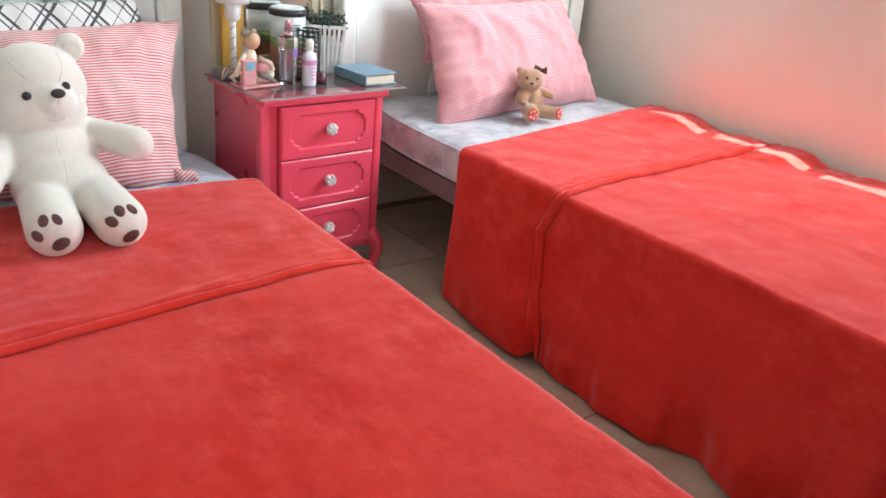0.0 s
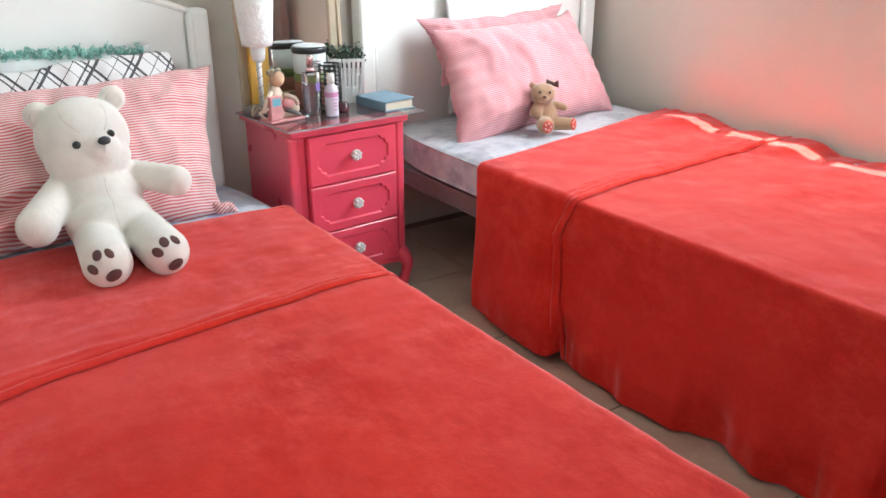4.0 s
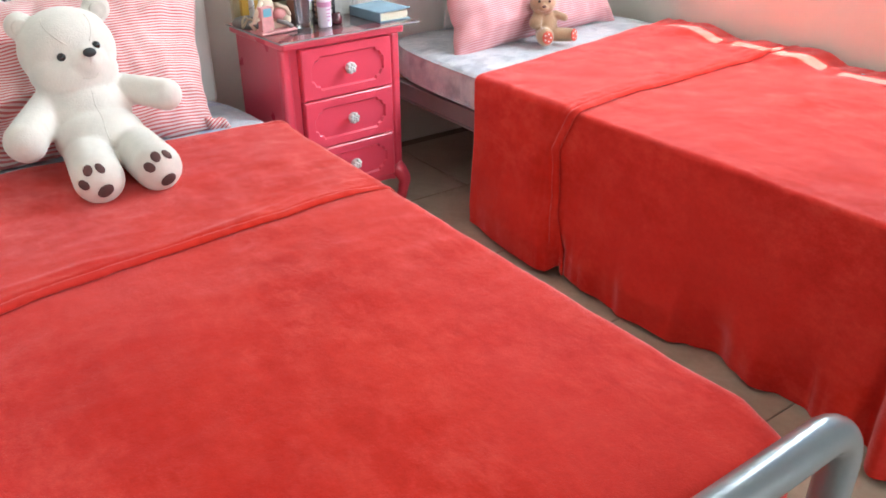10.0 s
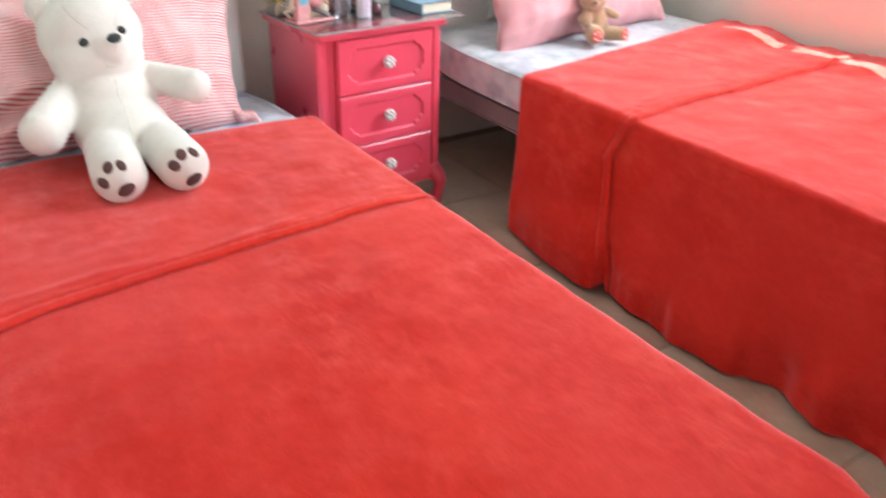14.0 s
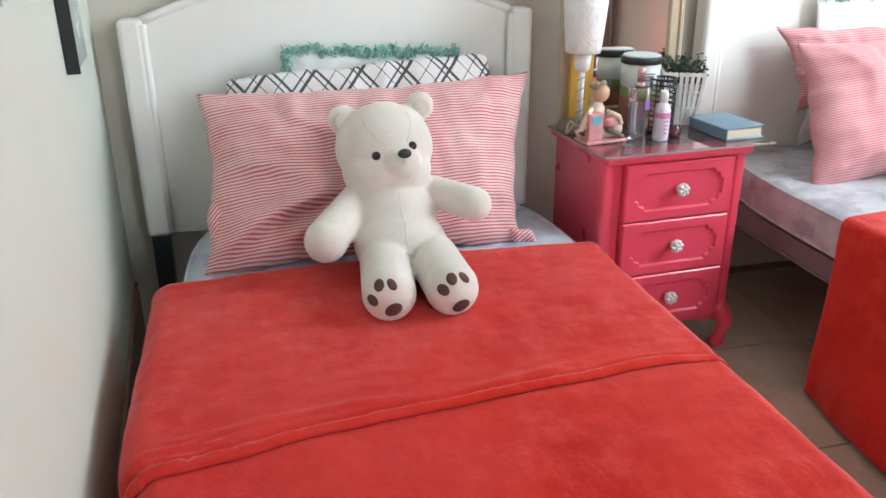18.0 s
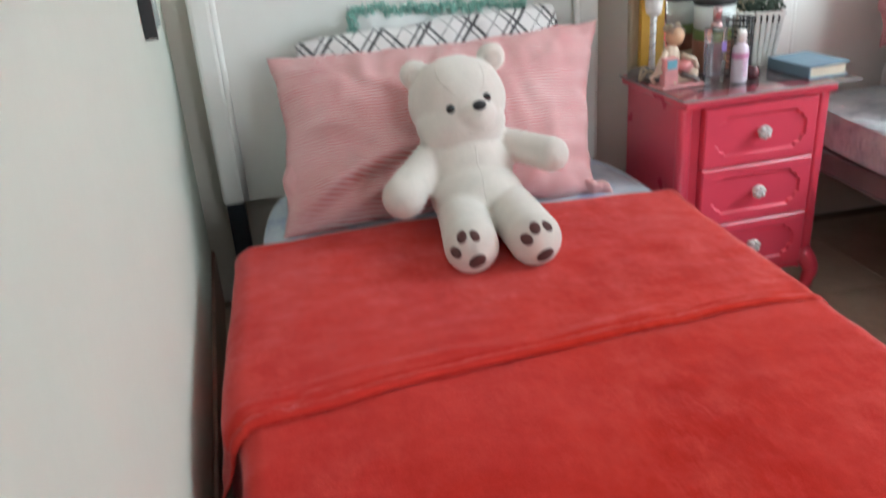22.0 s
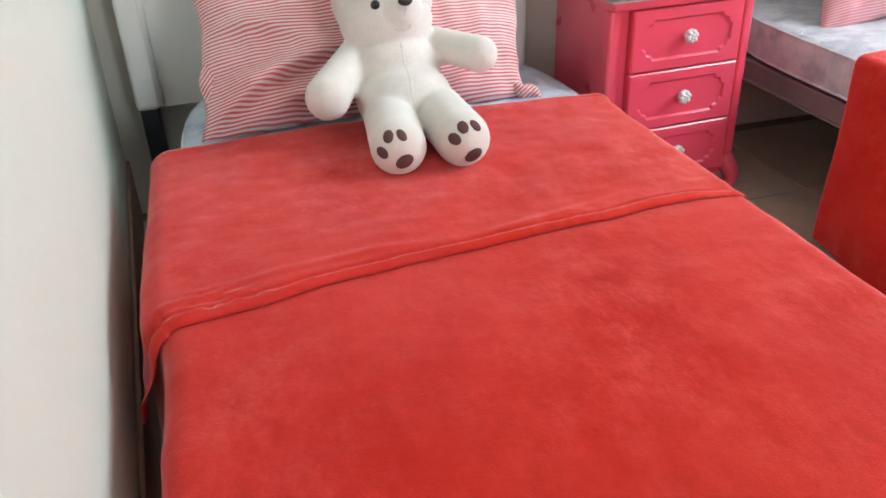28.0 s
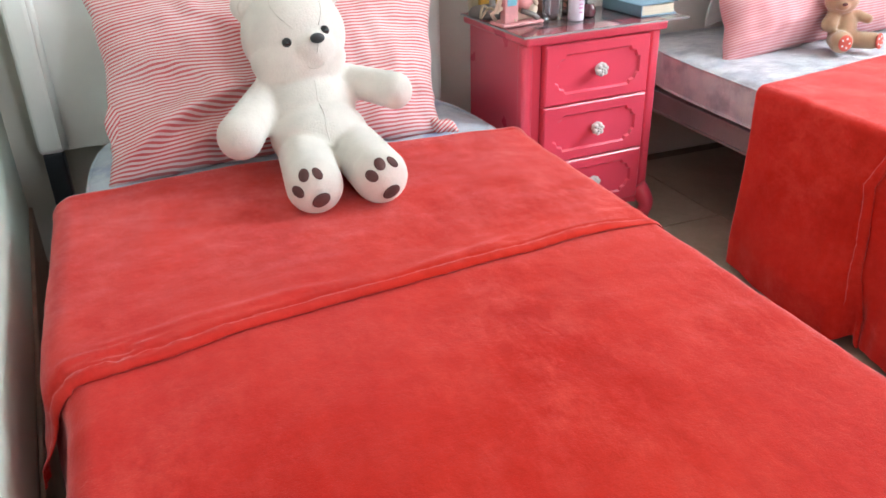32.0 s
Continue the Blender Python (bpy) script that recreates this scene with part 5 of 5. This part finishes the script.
part("strut", box(-0.02, 0.02, 0.010, 0.018, 0.0, 0.4, 0.002), GILT, mirror)


# ---- pictures on the side wall ----
def wall_picture(y0, y1, z0, z1, border, face, rim, label, depth=0.018):
    pic = thing("picture", LEFT @ pose(0.001, y0, z0), label, "picture", "pictures on the wall")
    w, h = y1 - y0, z1 - z0
    part("backing", box(0, depth * 0.5, border, w - border, border, h - border), face, pic)
    for a0, a1, b0, b1 in ((0, w, 0, border), (0, w, h - border, h), (0, border, border, h - border), (w - border, w, border, h - border)):
        part("frame_bar", box(0, depth, a0, a1, b0, b1, 0.003), rim, pic)
    return pic


wall_picture(-1.725, -1.068, 0.934, 1.40, 0.028, PAPER, GREY_FRAME, "framed pencil sketches under glass in a grey frame")
wall_picture(-0.930, -0.600, 0.948, 1.40, 0.024, PAPER, GREY_FRAME, "narrow framed pencil sketch in a grey frame")
hook = thing("wall_strip", LEFT @ pose(0.001, -1.018, 0.938), "white upright strip fixed to the wall between pictures", "wall strip")
part("strip", box(0, 0.020, -0.030, 0.004, 0, 0.46, 0.004, 3), ENAMEL, hook)
part("strip_edge", box(0, 0.017, 0.005, 0.040, 0.000, 0.455, 0.003), CREAM, hook, "beige edge")
panel = thing("wall_panel", LEFT @ pose(0.001, -0.545, 0.778), "pale blue wall panel with a black front edge", "panel")
part("panel_face", box(0, 0.016, 0.008, 0.20, 0, 0.55, 0.002), PALE_PANE, panel)
part("panel_edge", box(0, 0.022, 0, 0.008, -0.002, 0.55, 0.001), BLACK, panel, "black edge")

# ---- floor tiles ----
floor = bpy.data.objects["floor"]
tile = box(-0.2085, 0.2085, -0.2085, 0.2085, -0.004, 0.0, 0.0015, 1)
me = bpy.data.meshes.new("tile")
tile.to_mesh(me)
tile.free()
me.materials.append(TILE)
for i in range(7):
    for j in range(-1, 11):
        x, y = 0.168 + 0.42 * i, -2.242 + 0.42 * j + 0.140
        if x < 2.75 and -2.5 < y < 2.0:
            ob = new("tile", me)
            ob.parent = floor
            ob.location = (x, y, 0)
